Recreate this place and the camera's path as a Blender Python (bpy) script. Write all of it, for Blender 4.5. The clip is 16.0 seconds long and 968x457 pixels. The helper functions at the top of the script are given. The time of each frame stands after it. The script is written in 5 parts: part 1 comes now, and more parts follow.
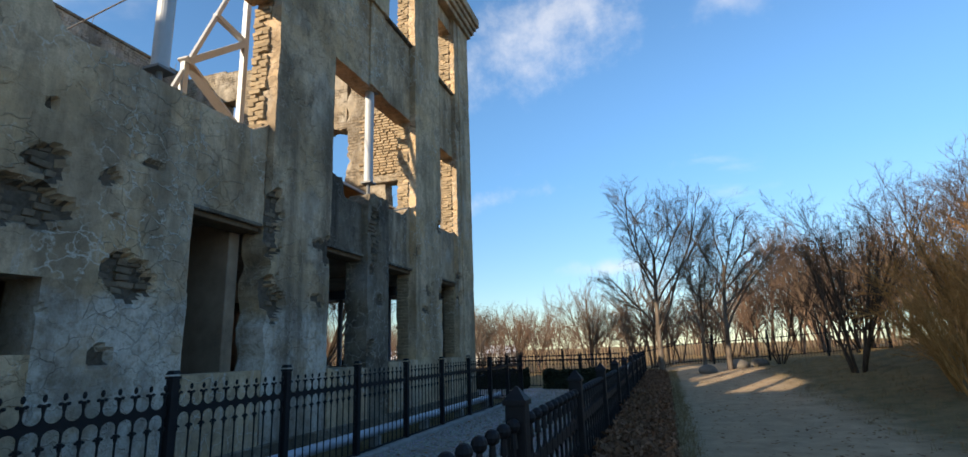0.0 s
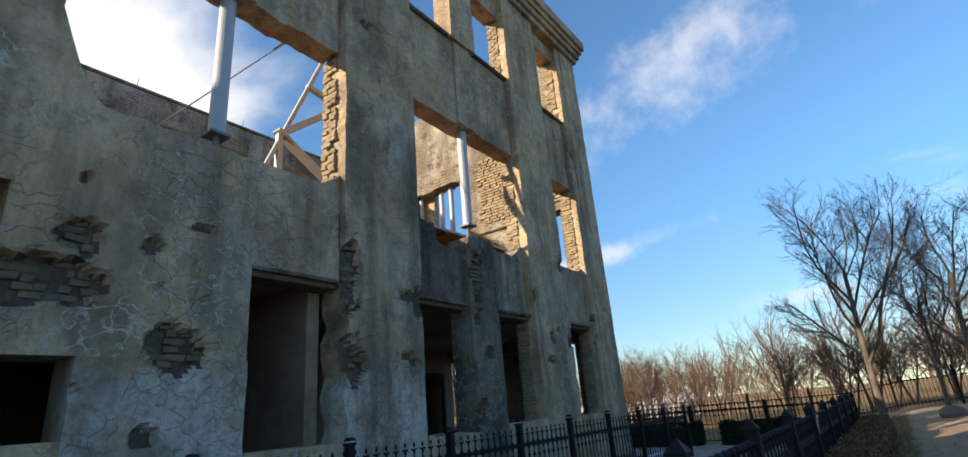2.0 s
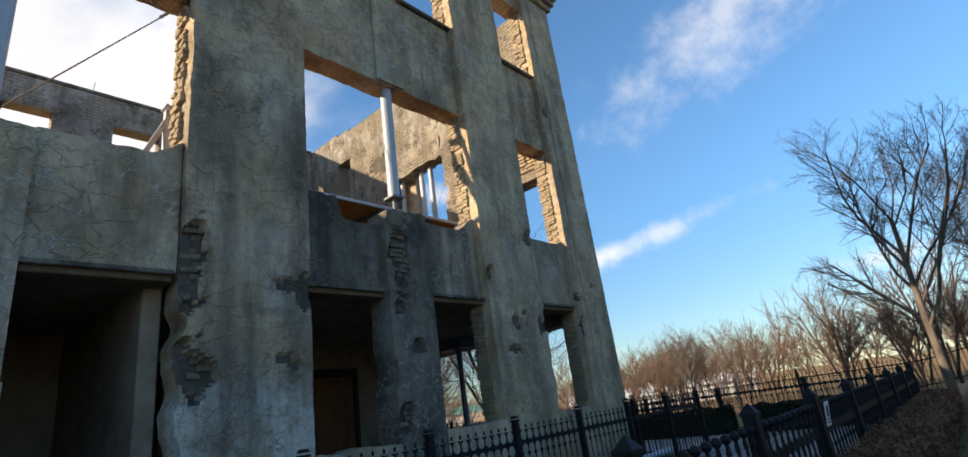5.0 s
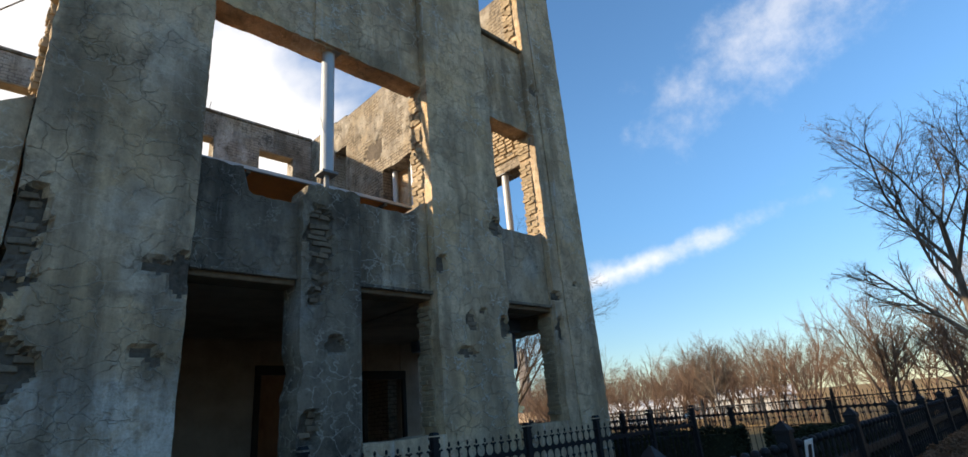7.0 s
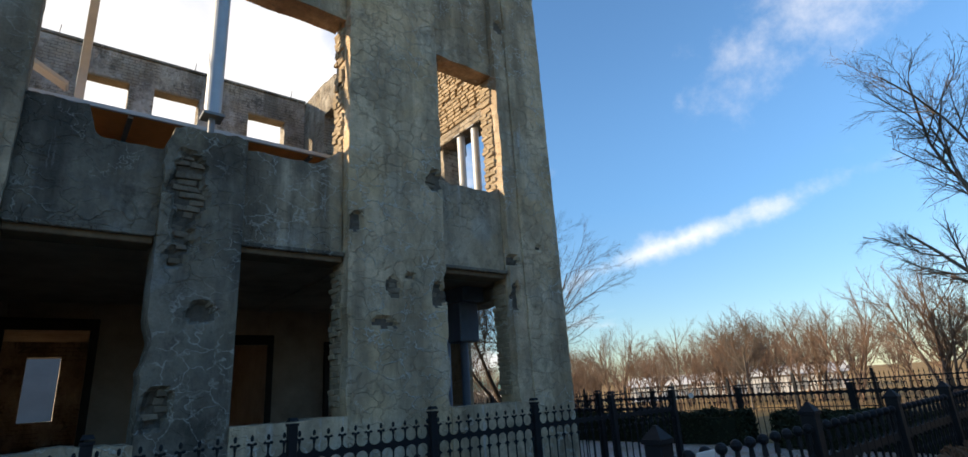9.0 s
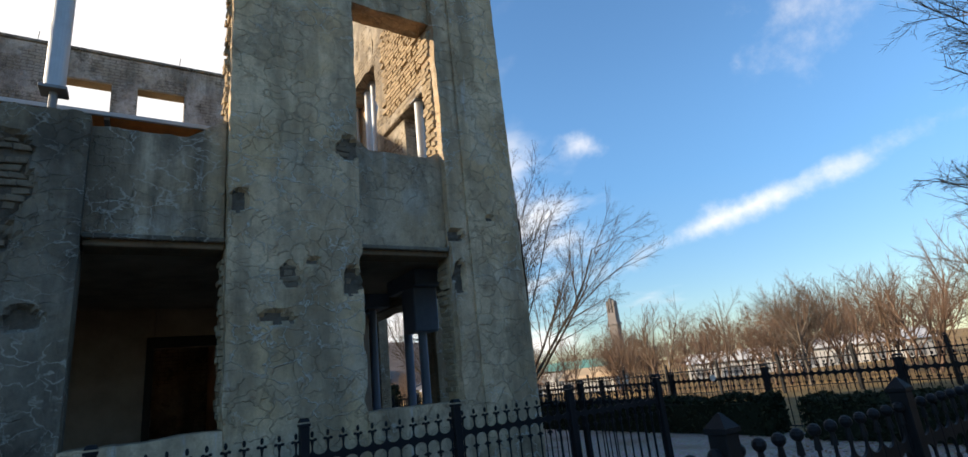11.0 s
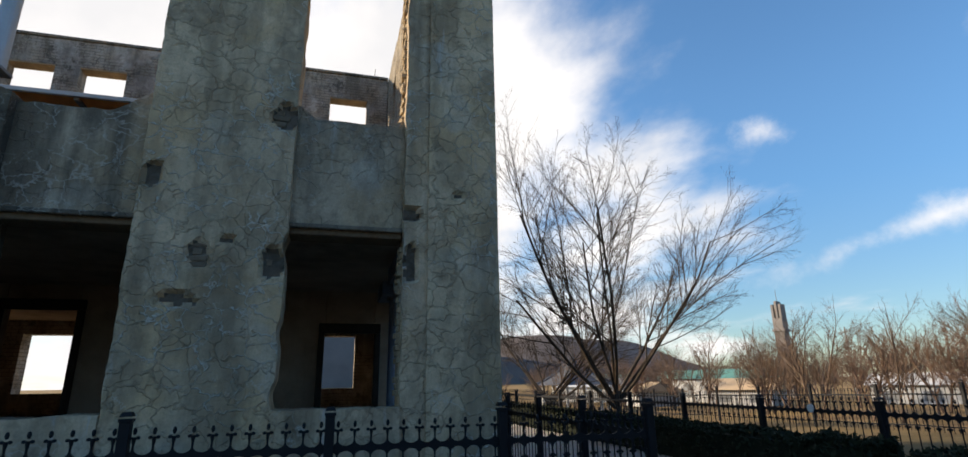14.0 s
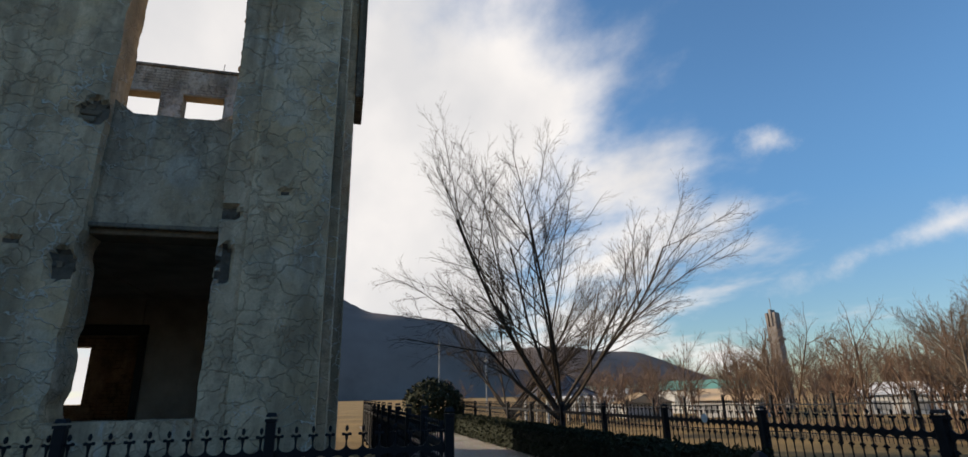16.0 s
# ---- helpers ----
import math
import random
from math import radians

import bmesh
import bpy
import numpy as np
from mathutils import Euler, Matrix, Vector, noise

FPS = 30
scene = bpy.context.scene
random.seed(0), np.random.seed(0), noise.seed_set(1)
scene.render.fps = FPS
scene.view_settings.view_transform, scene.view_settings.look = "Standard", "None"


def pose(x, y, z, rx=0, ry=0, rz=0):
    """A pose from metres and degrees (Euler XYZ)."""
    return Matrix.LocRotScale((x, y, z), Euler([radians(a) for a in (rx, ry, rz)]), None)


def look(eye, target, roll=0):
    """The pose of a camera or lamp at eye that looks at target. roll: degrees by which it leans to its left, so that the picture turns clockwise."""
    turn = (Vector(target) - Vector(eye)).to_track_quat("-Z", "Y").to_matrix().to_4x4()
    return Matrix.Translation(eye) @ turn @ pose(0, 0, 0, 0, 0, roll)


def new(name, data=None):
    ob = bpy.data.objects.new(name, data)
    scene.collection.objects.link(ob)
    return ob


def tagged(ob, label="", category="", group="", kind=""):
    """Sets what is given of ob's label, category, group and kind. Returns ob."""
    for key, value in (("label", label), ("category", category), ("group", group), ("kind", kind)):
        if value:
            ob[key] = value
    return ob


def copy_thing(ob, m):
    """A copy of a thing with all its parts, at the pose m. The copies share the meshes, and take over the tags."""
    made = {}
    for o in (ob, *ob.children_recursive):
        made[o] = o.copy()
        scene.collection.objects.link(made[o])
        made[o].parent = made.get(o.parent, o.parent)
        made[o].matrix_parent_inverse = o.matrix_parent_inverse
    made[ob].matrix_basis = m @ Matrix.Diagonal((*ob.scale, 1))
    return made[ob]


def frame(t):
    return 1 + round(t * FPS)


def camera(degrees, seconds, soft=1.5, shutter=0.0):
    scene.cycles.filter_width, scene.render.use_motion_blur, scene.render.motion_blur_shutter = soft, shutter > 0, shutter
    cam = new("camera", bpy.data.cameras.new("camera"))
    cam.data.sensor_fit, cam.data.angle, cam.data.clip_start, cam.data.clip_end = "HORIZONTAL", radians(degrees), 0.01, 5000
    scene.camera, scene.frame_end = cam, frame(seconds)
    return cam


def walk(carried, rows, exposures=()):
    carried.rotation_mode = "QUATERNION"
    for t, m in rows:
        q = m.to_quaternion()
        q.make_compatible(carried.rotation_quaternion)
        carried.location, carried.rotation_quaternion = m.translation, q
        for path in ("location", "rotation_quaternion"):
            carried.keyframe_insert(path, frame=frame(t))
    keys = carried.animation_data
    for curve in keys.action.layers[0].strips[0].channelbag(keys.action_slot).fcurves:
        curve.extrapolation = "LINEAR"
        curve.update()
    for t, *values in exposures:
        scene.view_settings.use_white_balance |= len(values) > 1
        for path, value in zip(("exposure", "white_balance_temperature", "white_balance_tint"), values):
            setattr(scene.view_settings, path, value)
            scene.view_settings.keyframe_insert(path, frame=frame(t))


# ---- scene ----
cam = camera(84.0, 16.0)
METRES, EYE, TILT, LEAN, TURN = 16.0, 1.5, 0.0, 0.0, 17.8
ROWS = [
    (0.0, 0.0, 0.0, 0.0, 0.43, 12.84, 1.88),
    (0.5, 0.0086, 0.0229, 0.0027, 8.81, 14.46, 4.59),
    (1.0, 0.0229, 0.0426, 0.0026, 17.35, 16.8, 3.52),
    (1.5, 0.0366, 0.0644, 0.0017, 19.13, 18.69, 5.05),
    (2.0, 0.0503, 0.0916, 0.0017, 18.6, 19.13, 4.56),
    (2.5, 0.0652, 0.1148, 0.0024, 19.29, 17.83, 5.43),
    (3.0, 0.0763, 0.1397, 0.0018, 20.65, 17.33, 7.09),
    (5.5, 0.1436, 0.2711, 0.0015, 25.31, 18.98, 7.43),
    (6.0, 0.1569, 0.3009, 0.0028, 22.7, 19.02, 6.54),
    (6.5, 0.1652, 0.3266, 0.0039, 26.2, 19.59, 6.26),
    (7.0, 0.1742, 0.3556, 0.0021, 28.68, 19.36, 4.83),
    (7.5, 0.1868, 0.388, 0.0021, 29.41, 19.73, 5.17),
    (8.0, 0.1996, 0.4143, 0.0023, 36.5, 19.99, 3.9),
    (8.5, 0.2131, 0.4532, 0.0024, 33.5, 18.3, 3.36),
    (9.0, 0.2282, 0.4829, 0.0033, 33.62, 16.77, 3.64),
    (11.5, 0.2772, 0.6476, 0.0072, 41.91, 15.42, 5.2),
    (12.0, 0.2859, 0.6731, 0.0083, 41.75, 15.16, 2.87),
    (12.5, 0.2944, 0.7033, 0.0081, 45.82, 15.83, 3.4),
    (13.0, 0.3008, 0.7333, 0.0081, 50.47, 15.93, 2.23),
    (13.5, 0.3034, 0.7659, 0.0063, 50.67, 15.81, 1.64),
    (14.0, 0.3162, 0.7946, 0.0067, 56.76, 15.96, 0.92),
    (14.5, 0.3237, 0.8301, 0.0045, 53.99, 15.73, 0.96),
    (15.0, 0.338, 0.861, 0.0027, 54.45, 16.26, 1.49),
    (15.5, 0.3517, 0.8889, 0.0026, 59.6, 16.5, 1.49),
    (16.0, 0.3647, 0.9232, 0.0019, 57.63, 17.18, 1.25),
]
walk(cam, [(t, pose(0, 0, EYE, TILT, LEAN, TURN) @ pose(METRES * x, METRES * y, METRES * z, 90 + pitch, roll, yaw)) for t, x, y, z, yaw, pitch, roll in ROWS],
     [(0.0, 0.70, 7100, 13), (7.0, 0.76, 7100, 13), (9.0, 0.80, 7100, 13), (12.5, 0.75, 7100, 13), (14.0, 0.62, 7100, 13), (15.0, 0.55, 7100, 13), (16.0, 0.32, 7100, 13)])

# ---- light ----
SUN_AZ, SUN_EL = 212.0, 20.5
world = bpy.data.worlds.new("sky")
scene.world = world
world.use_nodes = True


def build_sky():
    nt = world.node_tree
    nt.nodes.clear()
    out = nt.nodes.new("ShaderNodeOutputWorld")
    bg = nt.nodes.new("ShaderNodeBackground")
    sky = nt.nodes.new("ShaderNodeTexSky")
    sky.sky_type = "NISHITA"
    sky.sun_disc = False
    sky.sun_elevation = radians(SUN_EL)
    sky.sun_rotation = radians(SUN_AZ)
    sky.air_density, sky.dust_density, sky.ozone_density = 1.0, 0.2, 1.6
    tc = nt.nodes.new("ShaderNodeTexCoord")
    # clouds: direction projected on a flat layer, so they flatten towards the horizon
    sep = nt.nodes.new("ShaderNodeSeparateXYZ")
    nt.links.new(tc.outputs["Generated"], sep.inputs[0])
    zz = nt.nodes.new("ShaderNodeMath"); zz.operation = "MAXIMUM"; zz.inputs[1].default_value = 0.0
    nt.links.new(sep.outputs[2], zz.inputs[0])
    za = nt.nodes.new("ShaderNodeMath"); za.operation = "ADD"; za.inputs[1].default_value = 0.16
    nt.links.new(zz.outputs[0], za.inputs[0])
    div = nt.nodes.new("ShaderNodeVectorMath"); div.operation = "DIVIDE"
    comb = nt.nodes.new("ShaderNodeCombineXYZ")
    for i in range(3):
        nt.links.new(za.outputs[0], comb.inputs[i])
    nt.links.new(tc.outputs["Generated"], div.inputs[0])
    nt.links.new(comb.outputs[0], div.inputs[1])
    mp = nt.nodes.new("ShaderNodeMapping")
    mp.inputs["Rotation"].default_value = (0, 0, radians(35))
    mp.inputs["Scale"].default_value = (0.75, 1.05, 0.2)
    mp.inputs["Location"].default_value = (2.3, 0.4, 0.0)
    nt.links.new(div.outputs[0], mp.inputs[0])
    nz = nt.nodes.new("ShaderNodeTexNoise")
    nz.inputs["Scale"].default_value, nz.inputs["Detail"].default_value, nz.inputs["Roughness"].default_value = 1.3, 9, 0.55
    nt.links.new(mp.outputs[0], nz.inputs["Vector"])
    # denser cloud towards the sun
    dot = nt.nodes.new("ShaderNodeVectorMath"); dot.operation = "DOT_PRODUCT"
    dot.inputs[1].default_value = (-0.93, -0.25, 0.25)
    nt.links.new(tc.outputs["Generated"], dot.inputs[0])
    add = nt.nodes.new("ShaderNodeMath"); add.operation = "MULTIPLY_ADD"
    add.inputs[1].default_value, add.inputs[2].default_value = 0.66, -0.305
    nt.links.new(dot.outputs["Value"], add.inputs[0])
    tot = nt.nodes.new("ShaderNodeMath"); tot.operation = "ADD"
    low = nt.nodes.new("ShaderNodeMath"); low.operation = "MAXIMUM"; low.inputs[1].default_value = -0.085
    nt.links.new(add.outputs[0], low.inputs[0])
    nt.links.new(nz.outputs["Fac"], tot.inputs[0]); nt.links.new(low.outputs[0], tot.inputs[1])
    ramp = nt.nodes.new("ShaderNodeMapRange")
    ramp.interpolation_type = "SMOOTHSTEP"
    ramp.inputs["From Min"].default_value, ramp.inputs["From Max"].default_value = 0.54, 0.80
    nt.links.new(tot.outputs[0], ramp.inputs["Value"])
    mix = nt.nodes.new("ShaderNodeMix"); mix.data_type = "RGBA"
    total = ramp.outputs[0]
    puff = nt.nodes.new("ShaderNodeTexNoise")
    puff.inputs["Scale"].default_value, puff.inputs["Detail"].default_value, puff.inputs["Roughness"].default_value = 9.0, 8, 0.62
    nt.links.new(tc.outputs["Generated"], puff.inputs["Vector"])

    def calc(op, p, q):
        n = nt.nodes.new("ShaderNodeMath"); n.operation = op
        for i, v in enumerate((p, q)):
            if isinstance(v, (int, float)):
                n.inputs[i].default_value = v
            else:
                nt.links.new(v, n.inputs[i])
        return n.outputs[0]

    def along(v):
        n = nt.nodes.new("ShaderNodeVectorMath"); n.operation = "DOT_PRODUCT"
        n.inputs[1].default_value = v
        nt.links.new(tc.outputs["Generated"], n.inputs[0])
        return n.outputs["Value"]

    # single clouds: bearing left of north, height, half length, half breadth, slope, density
    for yaw, el, wide, tall, slope, dense in ((10, 33, 0.34, 0.13, 28, 0.62), (31, 13.0, 0.55, 0.036, 13, 0.85), (45, 23, 0.07, 0.045, -8, 0.9), (-10, 32, 0.13, 0.055, 10, 0.4), (4, 8, 0.13, 0.022, 2, 0.6)):
        y, e, s = radians(yaw), radians(el), radians(slope)
        mid = Vector((-math.sin(y) * math.cos(e), math.cos(y) * math.cos(e), math.sin(e)))
        right = Vector((math.cos(y), math.sin(y), 0))
        up = right.cross(mid)
        u, v = right * math.cos(s) + up * math.sin(s), up * math.cos(s) - right * math.sin(s)
        a2 = calc("POWER", calc("DIVIDE", along(u), wide), 2.0)
        b2 = calc("POWER", calc("DIVIDE", along(v), tall), 2.0)
        r = calc("SQRT", calc("ADD", a2, b2), 0.0)
        d = calc("ADD", calc("SUBTRACT", 0.8, r), calc("MULTIPLY", calc("SUBTRACT", puff.outputs["Fac"], 0.5), 2.3))
        soft = nt.nodes.new("ShaderNodeMapRange"); soft.interpolation_type = "SMOOTHSTEP"
        soft.inputs["From Max"].default_value, soft.inputs["To Max"].default_value = 1.15, dense
        nt.links.new(d, soft.inputs["Value"])
        ahead = calc("GREATER_THAN", along(mid), 0.3)
        total = calc("MAXIMUM", total, calc("MULTIPLY", soft.outputs[0], ahead))
    nt.links.new(total, mix.inputs["Factor"])
    tint = nt.nodes.new("ShaderNodeMix"); tint.data_type = "RGBA"; tint.blend_type = "MULTIPLY"
    high = nt.nodes.new("ShaderNodeMapRange")
    high.inputs["From Max"].default_value, high.inputs["To Min"].default_value = 0.30, 0.45
    nt.links.new(zz.outputs[0], high.inputs["Value"])
    nt.links.new(high.outputs[0], tint.inputs["Factor"])
    tint.inputs["B"].default_value = (0.62, 1.0, 1.26, 1)
    nt.links.new(sky.outputs[0], tint.inputs["A"])
    # winter haze takes light from the lowest sky
    haze = nt.nodes.new("ShaderNodeMix"); haze.data_type = "RGBA"; haze.blend_type = "MULTIPLY"
    near = nt.nodes.new("ShaderNodeMapRange"); near.interpolation_type = "SMOOTHSTEP"
    near.inputs["From Max"].default_value, near.inputs["To Min"].default_value, near.inputs["To Max"].default_value = 0.48, 1.0, 0.0
    nt.links.new(zz.outputs[0], near.inputs["Value"])
    nt.links.new(near.outputs[0], haze.inputs["Factor"])
    haze.inputs["B"].default_value = (0.62, 0.64, 0.68, 1)
    nt.links.new(tint.outputs["Result"], haze.inputs["A"])
    nt.links.new(haze.outputs["Result"], mix.inputs["A"])
    shade = nt.nodes.new("ShaderNodeMix"); shade.data_type = "RGBA"
    shade.inputs["A"].default_value, shade.inputs["B"].default_value = (4.4, 4.65, 5.0, 1), (5.6, 5.75, 5.95, 1)
    body = nt.nodes.new("ShaderNodeTexNoise")
    body.inputs["Scale"].default_value, body.inputs["Detail"].default_value = 3.2, 6
    nt.links.new(tc.outputs["Generated"], body.inputs["Vector"])
    thick = nt.nodes.new("ShaderNodeMapRange")
    thick.inputs["From Min"].default_value, thick.inputs["From Max"].default_value = 0.38, 0.62
    nt.links.new(body.outputs["Fac"], thick.inputs["Value"])
    nt.links.new(thick.outputs[0], shade.inputs["Factor"])
    nt.links.new(shade.outputs["Result"], mix.inputs["B"])
    nt.links.new(mix.outputs["Result"], bg.inputs["Color"])
    bg.inputs["Strength"].default_value = 0.13
    nt.links.new(bg.outputs[0], out.inputs["Surface"])


build_sky()
sun = new("sun", bpy.data.lights.new("sun", "SUN"))
sun.data.energy, sun.data.angle, sun.data.color = 4.8, radians(0.55), (1.0, 0.86, 0.66)
_a, _e = radians(SUN_AZ), radians(SUN_EL)
SUN_DIR = Vector((math.sin(_a) * math.cos(_e), math.cos(_a) * math.cos(_e), math.sin(_e)))
sun.matrix_world = look(SUN_DIR * 60, (0, 0, 0))


# ---- materials ----
class Nodes:
    """Small wrapper to write node materials tersely."""

    def __init__(self, name, rough=0.85, metal=0.0, spec=0.3):
        self.m = bpy.data.materials.new(name)
        self.m.use_nodes = True
        self.t = self.m.node_tree
        self.b = self.t.nodes["Principled BSDF"]
        self.b.inputs["Roughness"].default_value = rough
        self.b.inputs["Metallic"].default_value = metal
        self.b.inputs["Specular IOR Level"].default_value = spec
        self.tc = self.t.nodes.new("ShaderNodeTexCoord").outputs["Object"]
        geo = self.t.nodes.new("ShaderNodeNewGeometry")
        self.pos, self.island = geo.outputs["Position"], geo.outputs["Random Per Island"]

    def link(self, a, b):
        self.t.links.new(a, b)

    def scaled(self, vec, s):
        n = self.t.nodes.new("ShaderNodeMapping")
        n.inputs["Scale"].default_value = s
        self.link(vec, n.inputs[0])
        return n.outputs[0]

    def noise(self, scale, detail=5, rough=0.6, vec=None, distort=0.0):
        n = self.t.nodes.new("ShaderNodeTexNoise")
        n.inputs["Scale"].default_value, n.inputs["Detail"].default_value = scale, detail
        n.inputs["Roughness"].default_value, n.inputs["Distortion"].default_value = rough, distort
        self.link(vec or self.pos, n.inputs["Vector"])
        return n.outputs["Fac"], n.outputs["Color"]

    def edges(self, scale, vec=None):
        n = self.t.nodes.new("ShaderNodeTexVoronoi")
        n.feature = "DISTANCE_TO_EDGE"
        n.inputs["Scale"].default_value = scale
        self.link(vec or self.pos, n.inputs["Vector"])
        return n.outputs["Distance"]

    def band(self, v, lo, hi, a=0.0, b=1.0):
        n = self.t.nodes.new("ShaderNodeMapRange")
        for k, x in (("From Min", lo), ("From Max", hi), ("To Min", a), ("To Max", b)):
            n.inputs[k].default_value = x
        self.link(v, n.inputs["Value"])
        return n.outputs[0]

    def math(self, op, a, b):
        n = self.t.nodes.new("ShaderNodeMath")
        n.operation = op
        for i, v in enumerate((a, b)):
            if isinstance(v, (int, float)):
                n.inputs[i].default_value = v
            else:
                self.link(v, n.inputs[i])
        return n.outputs[0]

    def mix(self, f, a, b, mode="MIX"):
        n = self.t.nodes.new("ShaderNodeMix")
        n.data_type, n.blend_type = "RGBA", mode
        for k, v in (("Factor", f), ("A", a), ("B", b)):
            if isinstance(v, (int, float)):
                n.inputs[k].default_value = v
            elif isinstance(v, tuple):
                n.inputs[k].default_value = (*v, 1) if n.inputs[k].type == "RGBA" else v
            else:
                self.link(v, n.inputs[k])
        return n.outputs["Result"]

    def color(self, c):
        if isinstance(c, tuple):
            self.b.inputs["Base Color"].default_value = (*c, 1)
        else:
            self.link(c, self.b.inputs["Base Color"])

    def bump(self, h, strength=0.4, dist=0.02):
        n = self.t.nodes.new("ShaderNodeBump")
        n.inputs["Strength"].default_value, n.inputs["Distance"].default_value = strength, dist
        self.link(h, n.inputs["Height"])
        self.link(n.outputs[0], self.b.inputs["Normal"])

    def random(self):
        return self.t.nodes.new("ShaderNodeObjectInfo").outputs["Random"]

    def wobble(self, vec, scale, amount):
        """The vector bent by noise."""
        _, c = self.noise(scale, 3, 0.6, vec)
        s = self.t.nodes.new("ShaderNodeVectorMath"); s.operation = "MULTIPLY_ADD"
        s.inputs[1].default_value = (amount,) * 3
        self.link(c, s.inputs[0]); self.link(vec, s.inputs[2])
        return s.outputs[0]


def concrete(name, base, dark, pale, crack=1.0, wash=None, brick=0.0, soot=1.0, craze=0.0):
    """Old rendered concrete: mottled, rain-streaked, with cracks healed white by lime.
    wash: height up to which an old pale lime wash survives; brick: how much brickwork shows through; craze: how far the net of cracks spreads."""
    n = Nodes(name, 0.92, 0, 0.15)
    mid, _ = n.noise(2.6, 7, 0.68)
    fine, _ = n.noise(38, 4, 0.7)
    grit, _ = n.noise(11, 6, 0.72)
    streak, _ = n.noise(1.0, 7, 0.62, n.scaled(n.pos, (1.9, 1.9, 0.26)))
    c = n.mix(n.band(mid, 0.36, 0.62), base, tuple(v * 0.66 for v in base))
    c = n.mix(n.band(n.noise(0.9, 5, 0.6)[0], 0.47, 0.60, 0, 0.55), c, (base[0] * 0.76, base[1] * 0.66, base[2] * 0.50))
    patch = n.band(n.noise(0.75, 4, 0.55, n.wobble(n.pos, 5, 0.12))[0], 0.575, 0.62, 0, 0.6)
    c = n.mix(patch, c, n.mix(n.band(mid, 0.4, 0.6), pale, tuple(v * 0.72 for v in pale)))
    if wash is not None:
        sep = n.t.nodes.new("ShaderNodeSeparateXYZ")
        n.link(n.wobble(n.wobble(n.pos, 1.1, 0.9), 6, 0.10), sep.inputs[0])
        coat = n.math("MULTIPLY", n.band(sep.outputs[2], wash + 0.40, wash + 0.55, 1, 0), n.band(n.noise(1.9, 6, 0.7)[0], 0.36, 0.50, 0.25, 0.9))
        c = n.mix(coat, c, n.mix(n.band(grit, 0.4, 0.62), (0.68, 0.66, 0.60), (0.50, 0.465, 0.40)))
    c = n.mix(n.band(streak, 0.50, 0.66, 0, 0.85 * soot), c, dark)
    c = n.mix(n.band(n.noise(1.6, 8, 0.72)[0], 0.53, 0.66, 0, 0.8 * soot), c, dark)
    c = n.mix(n.band(n.noise(0.62, 6, 0.66, n.scaled(n.pos, (1.5, 1.5, 0.8)))[0], 0.47, 0.63, 0, 0.75 * soot), c, dark)
    c = n.mix(n.band(grit, 0.54, 0.70, 0, 0.5), c, tuple(v * 1.3 for v in dark))
    drip, _ = n.noise(1.0, 4, 0.6, n.scaled(n.wobble(n.pos, 3, 0.1), (5.5, 5.5, 0.45)))
    c = n.mix(n.band(drip, 0.645, 0.72, 0, 0.6 * crack), c, (0.52, 0.51, 0.48))
    c = n.mix(n.band(fine, 0.35, 0.75, 0, 0.45), c, tuple(v * 0.4 for v in base))
    h = n.math("ADD", n.math("MULTIPLY", fine, 0.35), n.math("ADD", mid, n.math("MULTIPLY", grit, 0.5)))
    if brick:
        flat = n.t.nodes.new("ShaderNodeSeparateXYZ")
        n.link(n.pos, flat.inputs[0])
        uv = n.t.nodes.new("ShaderNodeCombineXYZ")
        n.link(n.math("ADD", flat.outputs[0], flat.outputs[1]), uv.inputs[0])
        n.link(flat.outputs[2], uv.inputs[1])
        course = n.t.nodes.new("ShaderNodeTexBrick")
        for k, v in (("Scale", 1.0), ("Brick Width", 0.30), ("Row Height", 0.105), ("Mortar Size", 0.014), ("Mortar Smooth", 0.4)):
            course.inputs[k].default_value = v
        n.link(n.wobble(uv.outputs[0], 4, 0.05), course.inputs["Vector"])
        bare = n.band(n.noise(1.1, 7, 0.7)[0], 0.46, 0.52, 0, brick)
        joint = n.math("MULTIPLY", course.outputs["Fac"], bare)
        c = n.mix(n.math("MULTIPLY", bare, 0.55), c, (0.30, 0.235, 0.155))
        c = n.mix(joint, c, (0.075, 0.062, 0.05))
        c = n.mix(n.band(n.noise(2.2, 8, 0.75)[0], 0.56, 0.62, 0, 0.75), c, (0.085, 0.075, 0.062))
        h = n.math("SUBTRACT", h, n.math("MULTIPLY", joint, 1.5))
        h = n.math("SUBTRACT", h, n.math("MULTIPLY", bare, 0.9))
    # crazed network of cracks, raised and limed where water came through
    bent = n.wobble(n.wobble(n.scaled(n.pos, (1, 1, 1.25)), 2.4, 0.5), 14.0, 0.07)
    line = n.math("MULTIPLY", n.band(n.edges(3.6, bent), 0.0, 0.05, 1, 0), n.band(n.noise(9, 4, 0.7)[0], 0.34, 0.48))
    zone = n.band(n.noise(0.8, 3, 0.5)[0], 0.455, 0.52)
    lime = n.math("MULTIPLY", n.math("MULTIPLY", line, zone), n.band(n.noise(2.6, 4, 0.6)[0], 0.42, 0.50))
